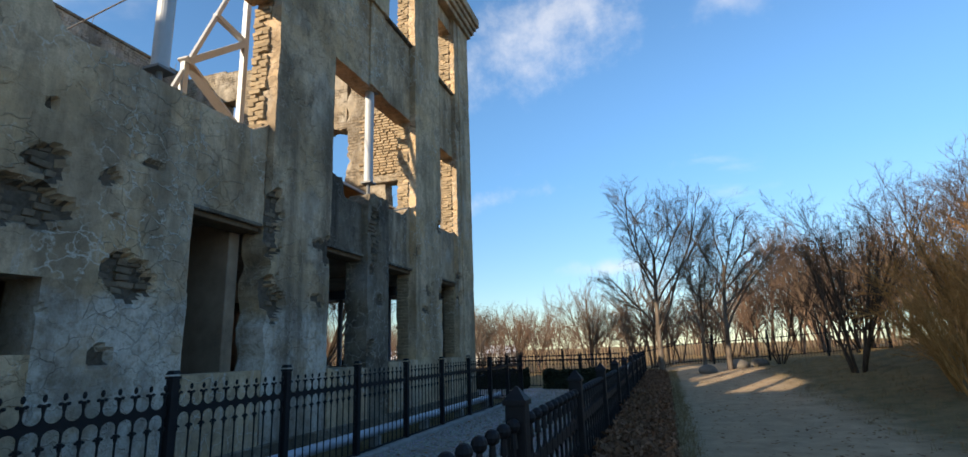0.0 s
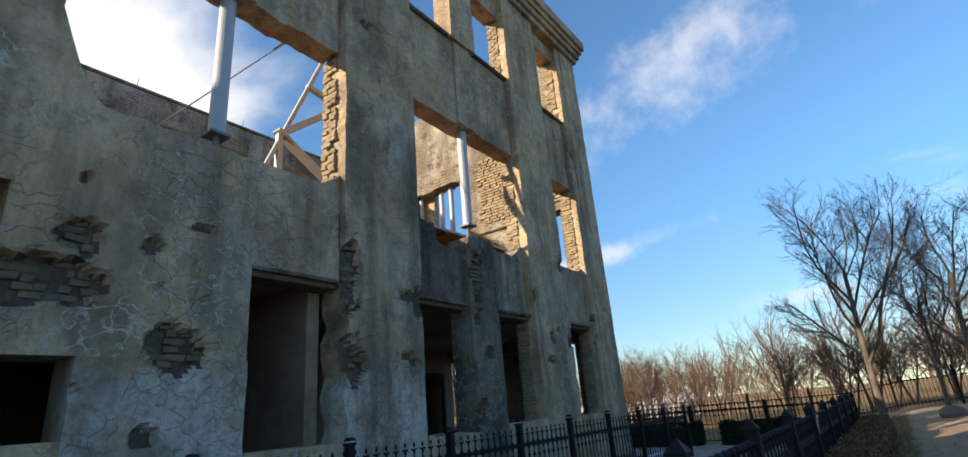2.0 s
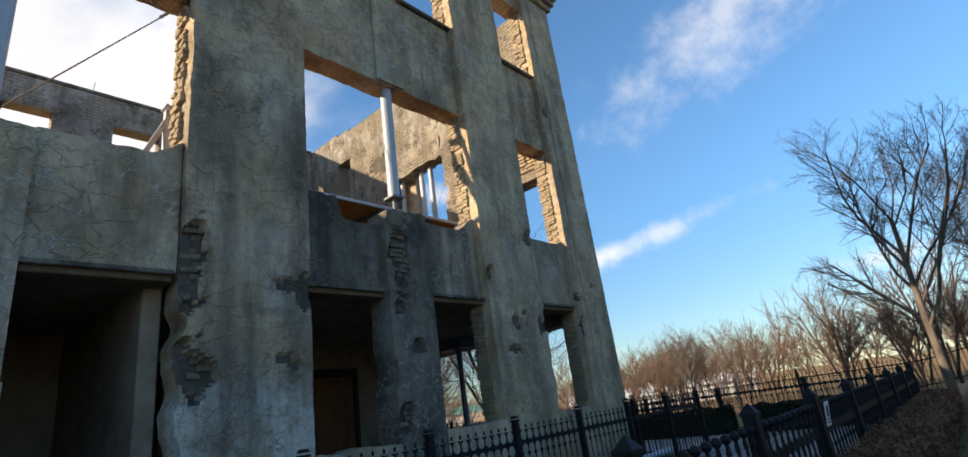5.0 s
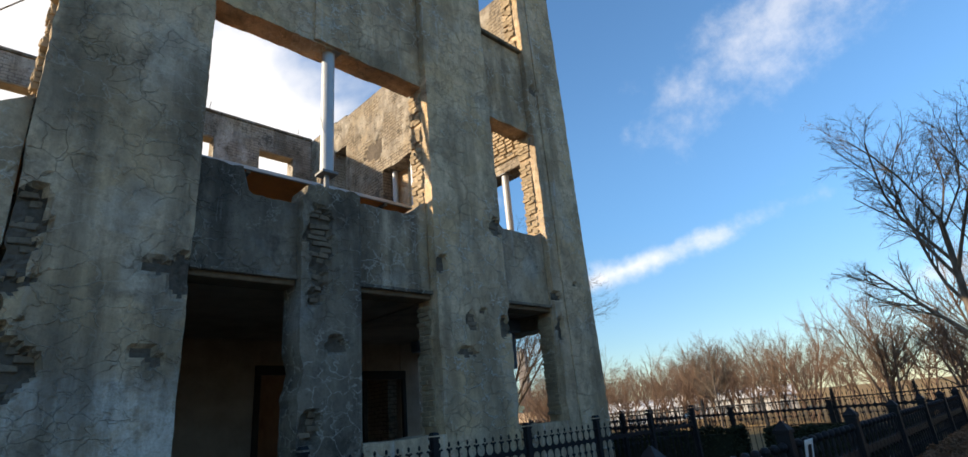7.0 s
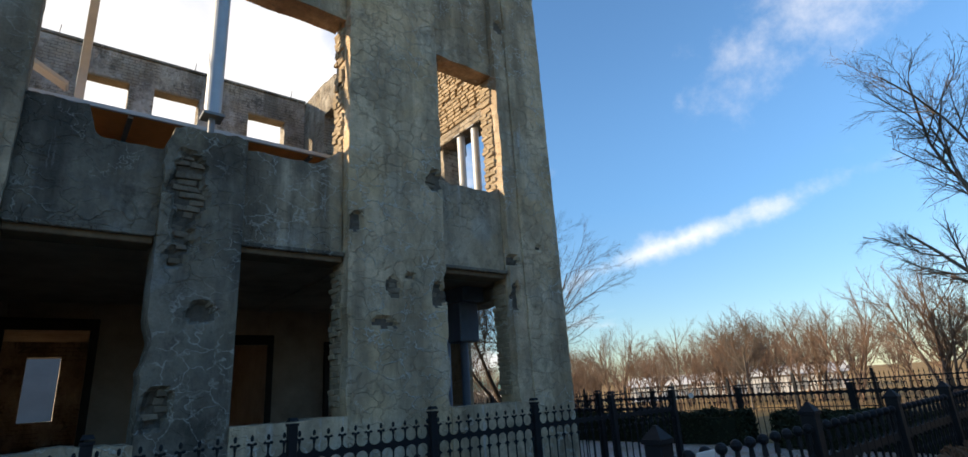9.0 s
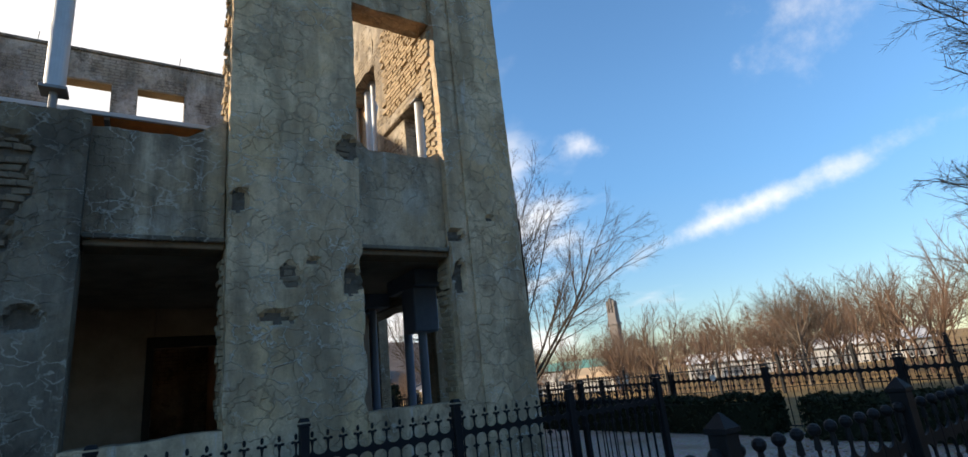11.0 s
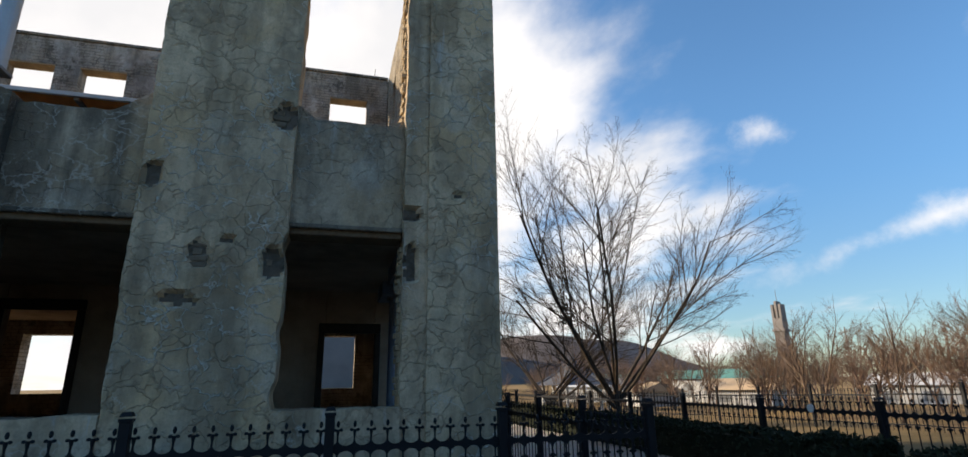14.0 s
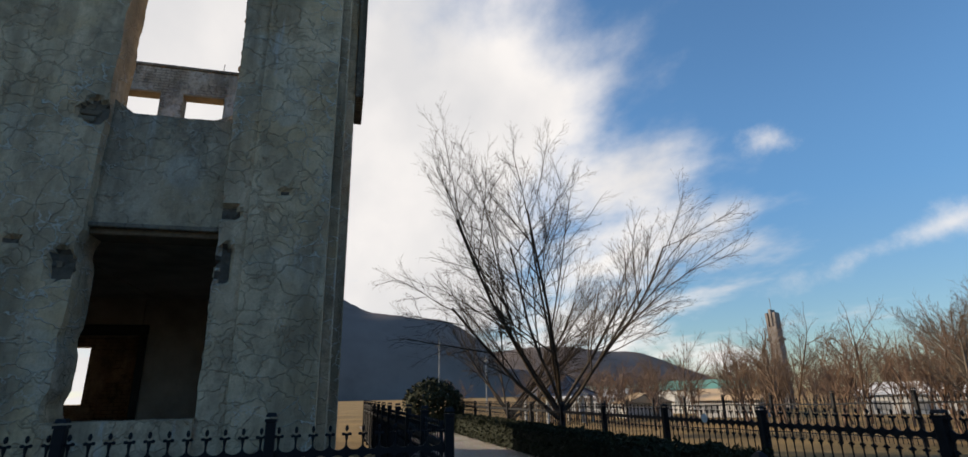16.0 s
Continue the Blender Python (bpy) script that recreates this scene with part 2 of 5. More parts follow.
    crazed = n.math("MULTIPLY", line, n.band(n.noise(0.7, 3, 0.5)[0], 0.44 - craze, 0.50 - craze))
    c = n.mix(n.math("MULTIPLY", crazed, (0.35 + 1.5 * craze) * crack), c, tuple(v * 0.42 for v in base))
    c = n.mix(n.math("MULTIPLY", lime, 0.7 * crack), c, (0.64, 0.61, 0.53))
    thin = n.band(n.edges(4.2, n.wobble(n.wobble(n.pos, 2.2, 0.32), 20, 0.02)), 0.0, 0.022, 1, 0)
    vein = n.band(n.math("ABSOLUTE", n.math("SUBTRACT", n.noise(1.25, 5, 0.62)[0], 0.5), 0), 0.0, 0.006, 1, 0)
    vein = n.math("MULTIPLY", vein, n.band(n.noise(1.7, 2, 0.5)[0], 0.5, 0.6))
    c = n.mix(n.math("MULTIPLY", vein, 0.55 * crack), c, (0.57, 0.54, 0.47))
    thin = n.math("MULTIPLY", thin, n.band(n.noise(1.3, 3, 0.5)[0], 0.52, 0.60))
    c = n.mix(n.math("MULTIPLY", thin, 0.3), c, tuple(v * 0.35 for v in dark))
    n.color(c)
    h = n.math("ADD", h, n.math("MULTIPLY", crazed, 0.9))
    h = n.math("SUBTRACT", h, n.math("MULTIPLY", thin, 0.8))
    n.bump(h, 0.7, 0.035)
    return n.m


def simple(name, col, rough=0.8, metal=0.0, var=0.35, scale=12.0, bump=0.3, spec=0.3, vary=False):
    n = Nodes(name, rough, metal, spec)
    a, _ = n.noise(scale, 5, 0.65)
    b, _ = n.noise(scale * 0.13, 4, 0.6)
    c = n.mix(n.band(a, 0.3, 0.7), col, tuple(v * (1 - var) for v in col))
    c = n.mix(n.band(b, 0.4, 0.65, 0, 0.6), c, tuple(min(1, v * (1 + var * 0.6)) for v in col))
    if vary:
        c = n.mix(n.band(n.random(), 0, 1, 0, 0.6), c, tuple(v * 0.5 for v in col))
    n.color(c)
    if bump:
        n.bump(a, bump, 0.015)
    return n.m


CONC = concrete("weathered_render", (0.74, 0.56, 0.375), (0.120, 0.094, 0.066), (0.60, 0.53, 0.42), 1.1, None, 0.0, 0.80)
CONC_WASHED = concrete("lime_washed_render", (0.70, 0.54, 0.37), (0.105, 0.083, 0.061), (0.58, 0.52, 0.43), 0.3, 2.2, 0.0, 0.85)
CONC_CRAZED = concrete("crazed_render", (0.80, 0.61, 0.405), (0.125, 0.098, 0.068), (0.64, 0.56, 0.44), 1.1, None, 0.0, 0.72, 0.09)
CONC_MID = concrete("stained_panel_render", (0.58, 0.465, 0.33), (0.090, 0.074, 0.057), (0.50, 0.46, 0.38), 0.6, None, 0.0, 0.9)
CONC_DARK = concrete("sooted_render", (0.28, 0.24, 0.185), (0.048, 0.043, 0.037), (0.33, 0.325, 0.30), 0.6)
CONC_IN = concrete("inner_render", (0.47, 0.42, 0.34), (0.16, 0.135, 0.105), (0.60, 0.55, 0.46), 0.4, None, 0.8)
CONC_BACK = concrete("inner_wall_grey", (0.60, 0.55, 0.475), (0.10, 0.088, 0.074), (0.70, 0.67, 0.61), 0.4, None, 0.55)
ROOM = simple("soiled_inner_plaster", (0.38, 0.295, 0.22), 0.95, 0, 0.5, 2.5, 0.2)
BRICK = simple("old_pale_brick", (0.42, 0.33, 0.22), 0.95, 0, 0.45, 24, 0.8, 0.15, True)
BRICK_GREY = simple("sooted_brick", (0.23, 0.185, 0.135), 0.95, 0, 0.5, 24, 0.9, 0.15, True)
MORTAR = simple("crumbling_mortar", (0.13, 0.11, 0.088), 0.97, 0, 0.55, 16, 1.0, 0.1)
STEEL = simple("grey_painted_steel", (0.42, 0.45, 0.48), 0.5, 0.15, 0.15, 7, 0.05, 0.4)
# darker copy of the grey steel, with shade put into its colour
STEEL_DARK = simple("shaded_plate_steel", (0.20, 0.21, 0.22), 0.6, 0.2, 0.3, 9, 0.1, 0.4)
IRON = simple("black_painted_iron", (0.010, 0.011, 0.014), 0.55, 0.0, 0.4, 30, 0.1, 0.2)
PLY = simple("orange_plywood", (0.78, 0.33, 0.11), 0.8, 0, 0.3, 6, 0.1)
TIMBER = simple("old_lintel_timber", (0.17, 0.115, 0.07), 0.9, 0, 0.5, 18, 0.7)
# one near-black timber colour for the inner door frames
FRAME_DARK = simple("near_black_timber", (0.035, 0.028, 0.022), 0.9, 0, 0.5, 18, 0.7)
PIPE = simple("pale_blue_pipe", (0.42, 0.48, 0.55), 0.45, 0.1, 0.2, 5, 0.05, 0.5)
KERB = simple("kerb_concrete", (0.30, 0.29, 0.27), 0.95, 0, 0.35, 20, 0.5)


def gravel_material():
    n = Nodes("pale_gravel", 0.95, 0, 0.15)
    a = n.t.nodes.new("ShaderNodeTexVoronoi")
    a.inputs["Scale"].default_value = 42
    n.link(n.pos, a.inputs["Vector"])
    b, _ = n.noise(0.9, 5, 0.6)
    c = n.mix(n.band(n.math("ADD", a.outputs["Distance"], 0.0), 0.1, 0.7), (0.54, 0.515, 0.47), (0.24, 0.22, 0.195))
    c = n.mix(0.3, c, a.outputs["Color"], "OVERLAY")
    c = n.mix(n.band(b, 0.5, 0.68, 0, 0.65), c, (0.20, 0.155, 0.105))
    n.color(c)
    n.bump(n.band(a.outputs["Distance"], 0, 0.8, 1, 0), 0.9, 0.02)
    return n.m


def ground_material():
    """Bare trodden earth along the path, dry grass and leaf litter beside it, straw-coloured fields far off."""
    n = Nodes("earth_and_dry_grass", 0.97, 0, 0.1)
    sep = n.t.nodes.new("ShaderNodeSeparateXYZ")
    n.link(n.wobble(n.pos, 0.7, 1.3), sep.inputs[0])
    fine, _ = n.noise(26, 6, 0.75)
    mid, _ = n.noise(2.2, 6, 0.7)
    big, _ = n.noise(0.22, 5, 0.6)
    earth = n.mix(n.band(mid, 0.35, 0.7), (0.47, 0.35, 0.225), (0.31, 0.23, 0.15))
    earth = n.mix(n.band(fine, 0.55, 0.75, 0, 0.7), earth, (0.37, 0.30, 0.21))
    grass = n.mix(n.band(mid, 0.4, 0.62), (0.21, 0.155, 0.08), (0.12, 0.11, 0.058))
    grass = n.mix(n.band(fine, 0.5, 0.7, 0, 0.8), grass, (0.25, 0.175, 0.085))
    field = n.mix(n.band(big, 0.4, 0.62), (0.31, 0.205, 0.09), (0.19, 0.125, 0.065))
    off = n.math("ABSOLUTE", n.math("SUBTRACT", sep.outputs[0], 2.2), 0)
    c = n.mix(n.band(off, 1.4, 2.5), earth, grass)
    c = n.mix(n.band(sep.outputs[1], 31.5, 34), c, field)
    c = n.mix(n.band(n.math("MULTIPLY", sep.outputs[0], -1), 5, 18, 0, 0.75), c, field)
    n.color(c)
    n.bump(n.math("ADD", fine, mid), 0.8, 0.05)
    return n.m


GRAVEL, GROUND = gravel_material(), ground_material()


def bark_material(name, col):
    n = Nodes(name, 0.95, 0, 0.1)
    a, _ = n.noise(9, 6, 0.7, n.scaled(n.pos, (1, 1, 0.25)))
    n.color(n.mix(n.band(a, 0.35, 0.65), col, tuple(v * 0.45 for v in col)))
    n.bump(a, 0.8, 0.02)
    return n.m


BARK = bark_material("grey_brown_bark", (0.095, 0.072, 0.054))
BARK_PATH = bark_material("grey_path_bark", (0.19, 0.155, 0.125))
# far woods: both bark colours are lightened to paint in the haze
BARK_PALE = bark_material("haze_paled_bark", (0.22, 0.155, 0.115))
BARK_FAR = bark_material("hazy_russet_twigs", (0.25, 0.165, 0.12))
# low sun is put into this twig colour; the shrubs stand in shade
BARK_SUNLIT = bark_material("sun_tinted_twigs", (0.50, 0.26, 0.09))


def leaf_material(name, a, b):
    n = Nodes(name, 0.8, 0, 0.15)
    n.color(n.mix(n.island, a, b))
    return n.m


HEDGE_BROWN = leaf_material("russet_hedge_leaves", (0.25, 0.125, 0.07), (0.11, 0.062, 0.038))
HEDGE_GREEN = leaf_material("dull_evergreen_leaves", (0.035, 0.042, 0.02), (0.015, 0.02, 0.012))
LITTER = leaf_material("fallen_leaves", (0.28, 0.16, 0.07), (0.14, 0.08, 0.04))


# ---- mesh helpers ----
def mesh_of(name, bm, material, smooth=False):
    me = bpy.data.meshes.new(name)
    bmesh.ops.recalc_face_normals(bm, faces=bm.faces)
    bm.to_mesh(me)
    bm.free()
    me.materials.append(material)
    if smooth:
        me.shade_smooth()
    return me


def part(name, bm, material, parent=None, label="", smooth=False):
    ob = new(name, mesh_of(name, bm, material, smooth))
    if parent is not None:
        ob.parent = parent
    if label:
        tagged(ob, label)
    return ob


def put(name, me, parent, m):
    ob = new(name, me)
    ob.parent = parent
    ob.matrix_basis = m
    return ob


def thing(name, label, category, m=None, group="", kind=""):
    ob = new(name)
    if m is not None:
        ob.matrix_basis = m
    return tagged(ob, label, category, group, kind)


def add_box(bm, x0, x1, y0, y1, z0, z1, m=None):
    r = bmesh.ops.create_cube(bm, size=1.0)
    t = Matrix.Translation(((x0 + x1) / 2, (y0 + y1) / 2, (z0 + z1) / 2)) @ Matrix.Diagonal((x1 - x0, y1 - y0, z1 - z0, 1))
    bmesh.ops.transform(bm, matrix=(m @ t) if m else t, verts=r["verts"])
    return r["verts"]


def add_rod(bm, p, q, r0, r1=None, seg=10):
    p, q = Vector(p), Vector(q)
    d = q - p
    m = Matrix.Translation((p + q) / 2) @ d.to_track_quat("Z", "Y").to_matrix().to_4x4()
    return bmesh.ops.create_cone(bm, cap_ends=True, segments=seg, radius1=r0, radius2=r0 if r1 is None else r1, depth=d.length, matrix=m)["verts"]


def add_ball(bm, c, r, s=(1, 1, 1), seg=8):
    m = Matrix.Translation(c) @ Matrix.Diagonal((*s, 1))
    bmesh.ops.create_uvsphere(bm, u_segments=seg, v_segments=max(4, seg // 2 + 1), radius=r, matrix=m)


def bevelled_box(x0, x1, y0, y1, z0, z1, b=0.01):
    bm = bmesh.new()
    add_box(bm, x0, x1, y0, y1, z0, z1)
    bmesh.ops.bevel(bm, geom=bm.edges, offset=b, segments=1, affect="EDGES")
    return bm


# ---- ground ----
def ground_height(x, y):
    """Level round the building; a low mound east of the path; the land falls a little to the west."""
    h = 0.9 * math.exp(-((x - 9.5) / 4.2) ** 2 - ((y - 18) / 9.0) ** 2)
    h += (0.36 + 0.035 * max(0.0, min(x, 12.0))) / (1 + math.exp(-(y - 19.5) / 1.5)) / (1 + math.exp(-(x + 0.5) / 0.5))
    if x < -8:
        h -= 0.02 * min(40, -8 - x) * (1 if y > 22.5 else 0)
    return h + 0.03 * noise.noise((x * 0.6, y * 0.6, 0)) * (1 if abs(x) > 0.2 else 0.4)


def build_ground():
    xs = sorted(set([-3000, -1500, -700, -350, -180, -100, -60, 60, 100, 180, 350, 700, 1500, 3000] + [round(-40 + i * 0.5, 2) for i in range(161)]))
    ys = sorted(set([-3000, -1200, -500, -200, -80, -40, 90, 120, 180, 350, 700, 1500, 3000] + [round(-20 + i * 0.5, 2) for i in range(161)]))
    verts = [(x, y, ground_height(x, y) if abs(x) < 100 and abs(y) < 120 else -0.8 if x < -60 else 0.3) for y in ys for x in xs]
    w = len(xs)
    faces = [(j * w + i, j * w + i + 1, (j + 1) * w + i + 1, (j + 1) * w + i) for j in range(len(ys) - 1) for i in range(w - 1)]
    me = bpy.data.meshes.new("ground")
    me.from_pydata(verts, [], faces)
    me.materials.append(GROUND)
    me.shade_smooth()
    tagged(new("ground", me), "bare trodden earth path with dry winter grass", "ground", kind="structure")
    for x0, x1, y0, y1 in ((-4.3, -0.95, -6, 21.2), (-30, -4.3, 17.05, 21.2)):
        bm = bmesh.new()
        bmesh.ops.create_grid(bm, x_segments=30, y_segments=60, size=0.5,
                              matrix=Matrix.Translation(((x0 + x1) / 2, (y0 + y1) / 2, 0.045)) @ Matrix.Diagonal((x1 - x0, y1 - y0, 1, 1)))
        tagged(part("gravel_path", bm, GRAVEL), "pale grey gravel walk between iron fences", "path", kind="structure")


build_ground()

# ---- the ruin ----
FX = -5.40          # outer face of the piers
PANEL = -5.56       # outer face of the panels between them
DEPTH = 0.50
END_Y = 15.62       # outer face of the end wall
BACK_X = -17.1
TOP = 12.1


def jag(seed, amp, freq=3.0):
    return lambda s: amp * (noise.noise((s * freq, seed * 7.31, 0.5)) + 0.5 * noise.noise((s * freq * 3.1, seed * 3.7, 9.1)))


def pits_at(pits, a, z):
    """Depth of the broken-out hollows at a place of the wall, given as (along, height, half width, half height, depth)."""
    d = 0.0
    for ca, cz, ra, rz, dep in pits:
        u, v = (a - ca) / ra, (z - cz) / rz
        if abs(u) < 1.6 and abs(v) < 1.6:
            r = math.hypot(u, v) + 0.55 * noise.noise((a * 3.5, z * 3.5, ca)) + 0.28 * noise.noise((a * 10, z * 10, ca))
            d = max(d, dep * min(1.0, max(0.0, (1.0 - r) / 0.16)))
    return d


def wall_piece(name, axis, face, out, a0, a1, z0, z1, thick, mat, parent, low=None, high=None, left=None, right=None, pits=(), step=0.045, rough=0.011, label=""):
    """A solid piece of wall. axis: 'y' runs along y and faces +-x. low, high, left, right bend its edges; pits hollow its face."""
    na, nz = max(2, int((a1 - a0) / step)), max(2, int((z1 - z0) / step))
    verts, faces = [], []

    def spot(a, z, d):
        return (face - out * d, a, z) if axis == "y" else (a, face - out * d, z)

    for layer in (0, 1):
        for j in range(nz + 1):
            for i in range(na + 1):
                u, v = i / na, j / nz
                zl = z0 + (low(a0 + (a1 - a0) * u) if low else 0)
                zh = z1 + (high(a0 + (a1 - a0) * u) if high else 0)
                z = zl + (zh - zl) * v
                al = a0 + (left(z) if left else 0)
                ar = a1 + (right(z) if right else 0)
                a = al + (ar - al) * u
                d = thick
                if layer == 0:
                    d = pits_at(pits, a, z) + rough * noise.noise((a * 2.5, z * 2.5, face)) + rough * 0.7 * noise.noise((a * 9, z * 9, face))
                    if pits and d > 0.03:
                        d += 0.02 * noise.noise((a * 14, z * 20, 4.0))
                    if i in (0, na) and rough:
                        d += 0.008 + 0.010 * abs(noise.noise((z * 6, a0, 1.0)))
                verts.append(spot(a, z, d))
    w, off = na + 1, (na + 1) * (nz + 1)
    for j in range(nz):
        for i in range(na):
            k = j * w + i
            faces.append((k, k + 1, k + w + 1, k + w))
    ring = [i for i in range(na)] + [j * w + na for j in range(nz)] + [nz * w + i for i in range(na, 0, -1)] + [j * w for j in range(nz, 0, -1)]
    for p, q in zip(ring, ring[1:] + ring[:1]):
        faces.append((q, p, p + off, q + off))
    faces.append(tuple(r + off for r in ring))
    me = bpy.data.meshes.new(name)
    flip = (axis == "y") == (out > 0)
    me.from_pydata(verts, [], faces if flip else [f[::-1] for f in faces])
    me.materials.append(mat)
    if pits:
        me.materials.append(MORTAR)
        for k, f in enumerate(faces[: na * nz]):
            v = verts[f[0]], verts[f[2]]
            if min(abs((q[0] if axis == "y" else q[1]) - face) for q in v) > 0.026:
                me.polygons[k].material_index = 1
    ob = new(name, me)
    ob.parent = parent
    if label:
        tagged(ob, label)
    return ob


def brick_mesh(name, mat, l, d, h):
    bm = bmesh.new()
    add_box(bm, -d / 2, d / 2, -l / 2, l / 2, -h / 2, h / 2)
    bmesh.ops.bevel(bm, geom=bm.edges, offset=0.007, segments=1, affect="EDGES")
    for v in bm.verts:
        v.co += Vector((noise.noise(v.co * 31), noise.noise(v.co * 37), noise.noise(v.co * 41))) * 0.013
    return mesh_of(name, bm, mat)


BRICK_JAMB = [brick_mesh("brick", BRICK, l, 0.22, 0.062) for l in (0.11, 0.2)]
BRICK_FACE = [brick_mesh("brick", BRICK_GREY, l, 0.11, 0.066) for l in (0.09, 0.15, 0.21)]

# hollows of the facade: along y, height, half width, half height, depth
PITS = [
    (3.05, 2.94, 0.52, 0.28, 0.13), (3.34, 3.40, 0.20, 0.17, 0.10), (4.28, 2.42, 0.34, 0.25, 0.11), (3.97, 3.42, 0.11, 0.09, 0.07),
    (4.40, 3.72, 0.14, 0.07, 0.06), (3.28, 3.98, 0.07, 0.06, 0.07), (2.58, 2.62, 0.13, 0.12, 0.08), (4.05, 1.58, 0.12, 0.12, 0.09),
    (2.35, 1.90, 0.26, 0.45, 0.12), (2.2, 3.16, 0.40, 0.15, 0.10), (6.52, 3.58, 0.20, 0.58, 0.12), (6.55, 2.30, 0.23, 0.40, 0.14),
    (7.75, 2.35, 0.10, 0.07, 0.05), (7.90, 3.30, 0.12, 0.30, 0.06), (9.75, 2.6, 0.12, 0.09, 0.06), (9.53, 3.80, 0.20, 0.66, 0.10),
    (12.2, 2.97, 0.16, 0.16, 0.05), (12.02, 2.50, 0.24, 0.10, 0.06), (12.45, 3.18, 0.09, 0.06, 0.05), (12.95, 2.95, 0.15, 0.22, 0.10), (12.95, 4.75, 0.2, 0.15, 0.08),
    (14.50, 3.62, 0.13, 0.10, 0.08), (14.52, 3.02, 0.10, 0.28, 0.09), (15.1, 3.9, 0.08, 0.05, 0.04), (6.85, 8.0, 0.16, 0.12, 0.05), (14.6, 8.3, 0.12, 0.12, 0.05),
    (11.62, 3.92, 0.10, 0.14, 0.07), (9.76, 2.57, 0.15, 0.12, 0.09), (9.42, 1.55, 0.14, 0.20, 0.12), (7.66, 3.34, 0.16, 0.10, 0.05), (7.62, 2.44, 0.12, 0.06, 0.05), (4.05, 3.02, 0.06, 0.05, 0.04), (2.70, 2.49, 0.14, 0.13, 0.09), (3.42, 2.0, 0.06, 0.05, 0.05),
]


def loose_bricks(parent, pits, plane, seed):
    """Broken brickwork in the large hollows, course by course."""
    rng = random.Random(seed)
    for ca, cz, ra, rz, dep in pits:
        if ra < 0.14 or rz < 0.15:
            continue
        z = cz - rz
        k = 0
        while z < cz + rz:
            a = ca - ra + (0.11 if k % 2 else 0.0) + rng.uniform(-0.03, 0.03)
            while a < ca + ra:
                me = rng.choice(BRICK_FACE)
                if pits_at(pits, a, z) > dep * 0.75 and not 5.04 < a < 6.50 and not 12.97 < a < 14.5 and not (a < 2.40 and 3.3 < z < 3.8) and rng.random() < 0.86:
                    put("brick", me, parent, pose(plane - dep * rng.uniform(0.85, 1.25) - 0.03, a, z, rng.uniform(-5, 5), rng.uniform(-9, 9), rng.uniform(-9, 9)))
                a += rng.uniform(0.13, 0.21)
            z += 0.078
            k += 1


def jamb_bricks(parent, y, z0, z1, seed, side=-1):
    """Bare brick on the inner part of an opening's reveal; the outer part keeps its render."""
    rng = random.Random(seed)
    z, k = z0, 0
    while z < z1:
        row = [(FX - 0.30, 1), (FX - 0.44, 0)] if k % 2 else [(FX - 0.26, 0), (FX - 0.41, 1)]
        for x, i in row:
            if rng.random() < 0.93:
                put("brick", BRICK_JAMB[i], parent, pose(x, y - side * 0.085 + side * rng.uniform(-0.012, 0.03), z, 0, rng.uniform(-3, 3), 90 + rng.uniform(-5, 5)))
        z += 0.074
        k += 1


facade = thing("wall_facade", "ruined three-storey facade of stained, cracked concrete render", "wall", kind="structure")


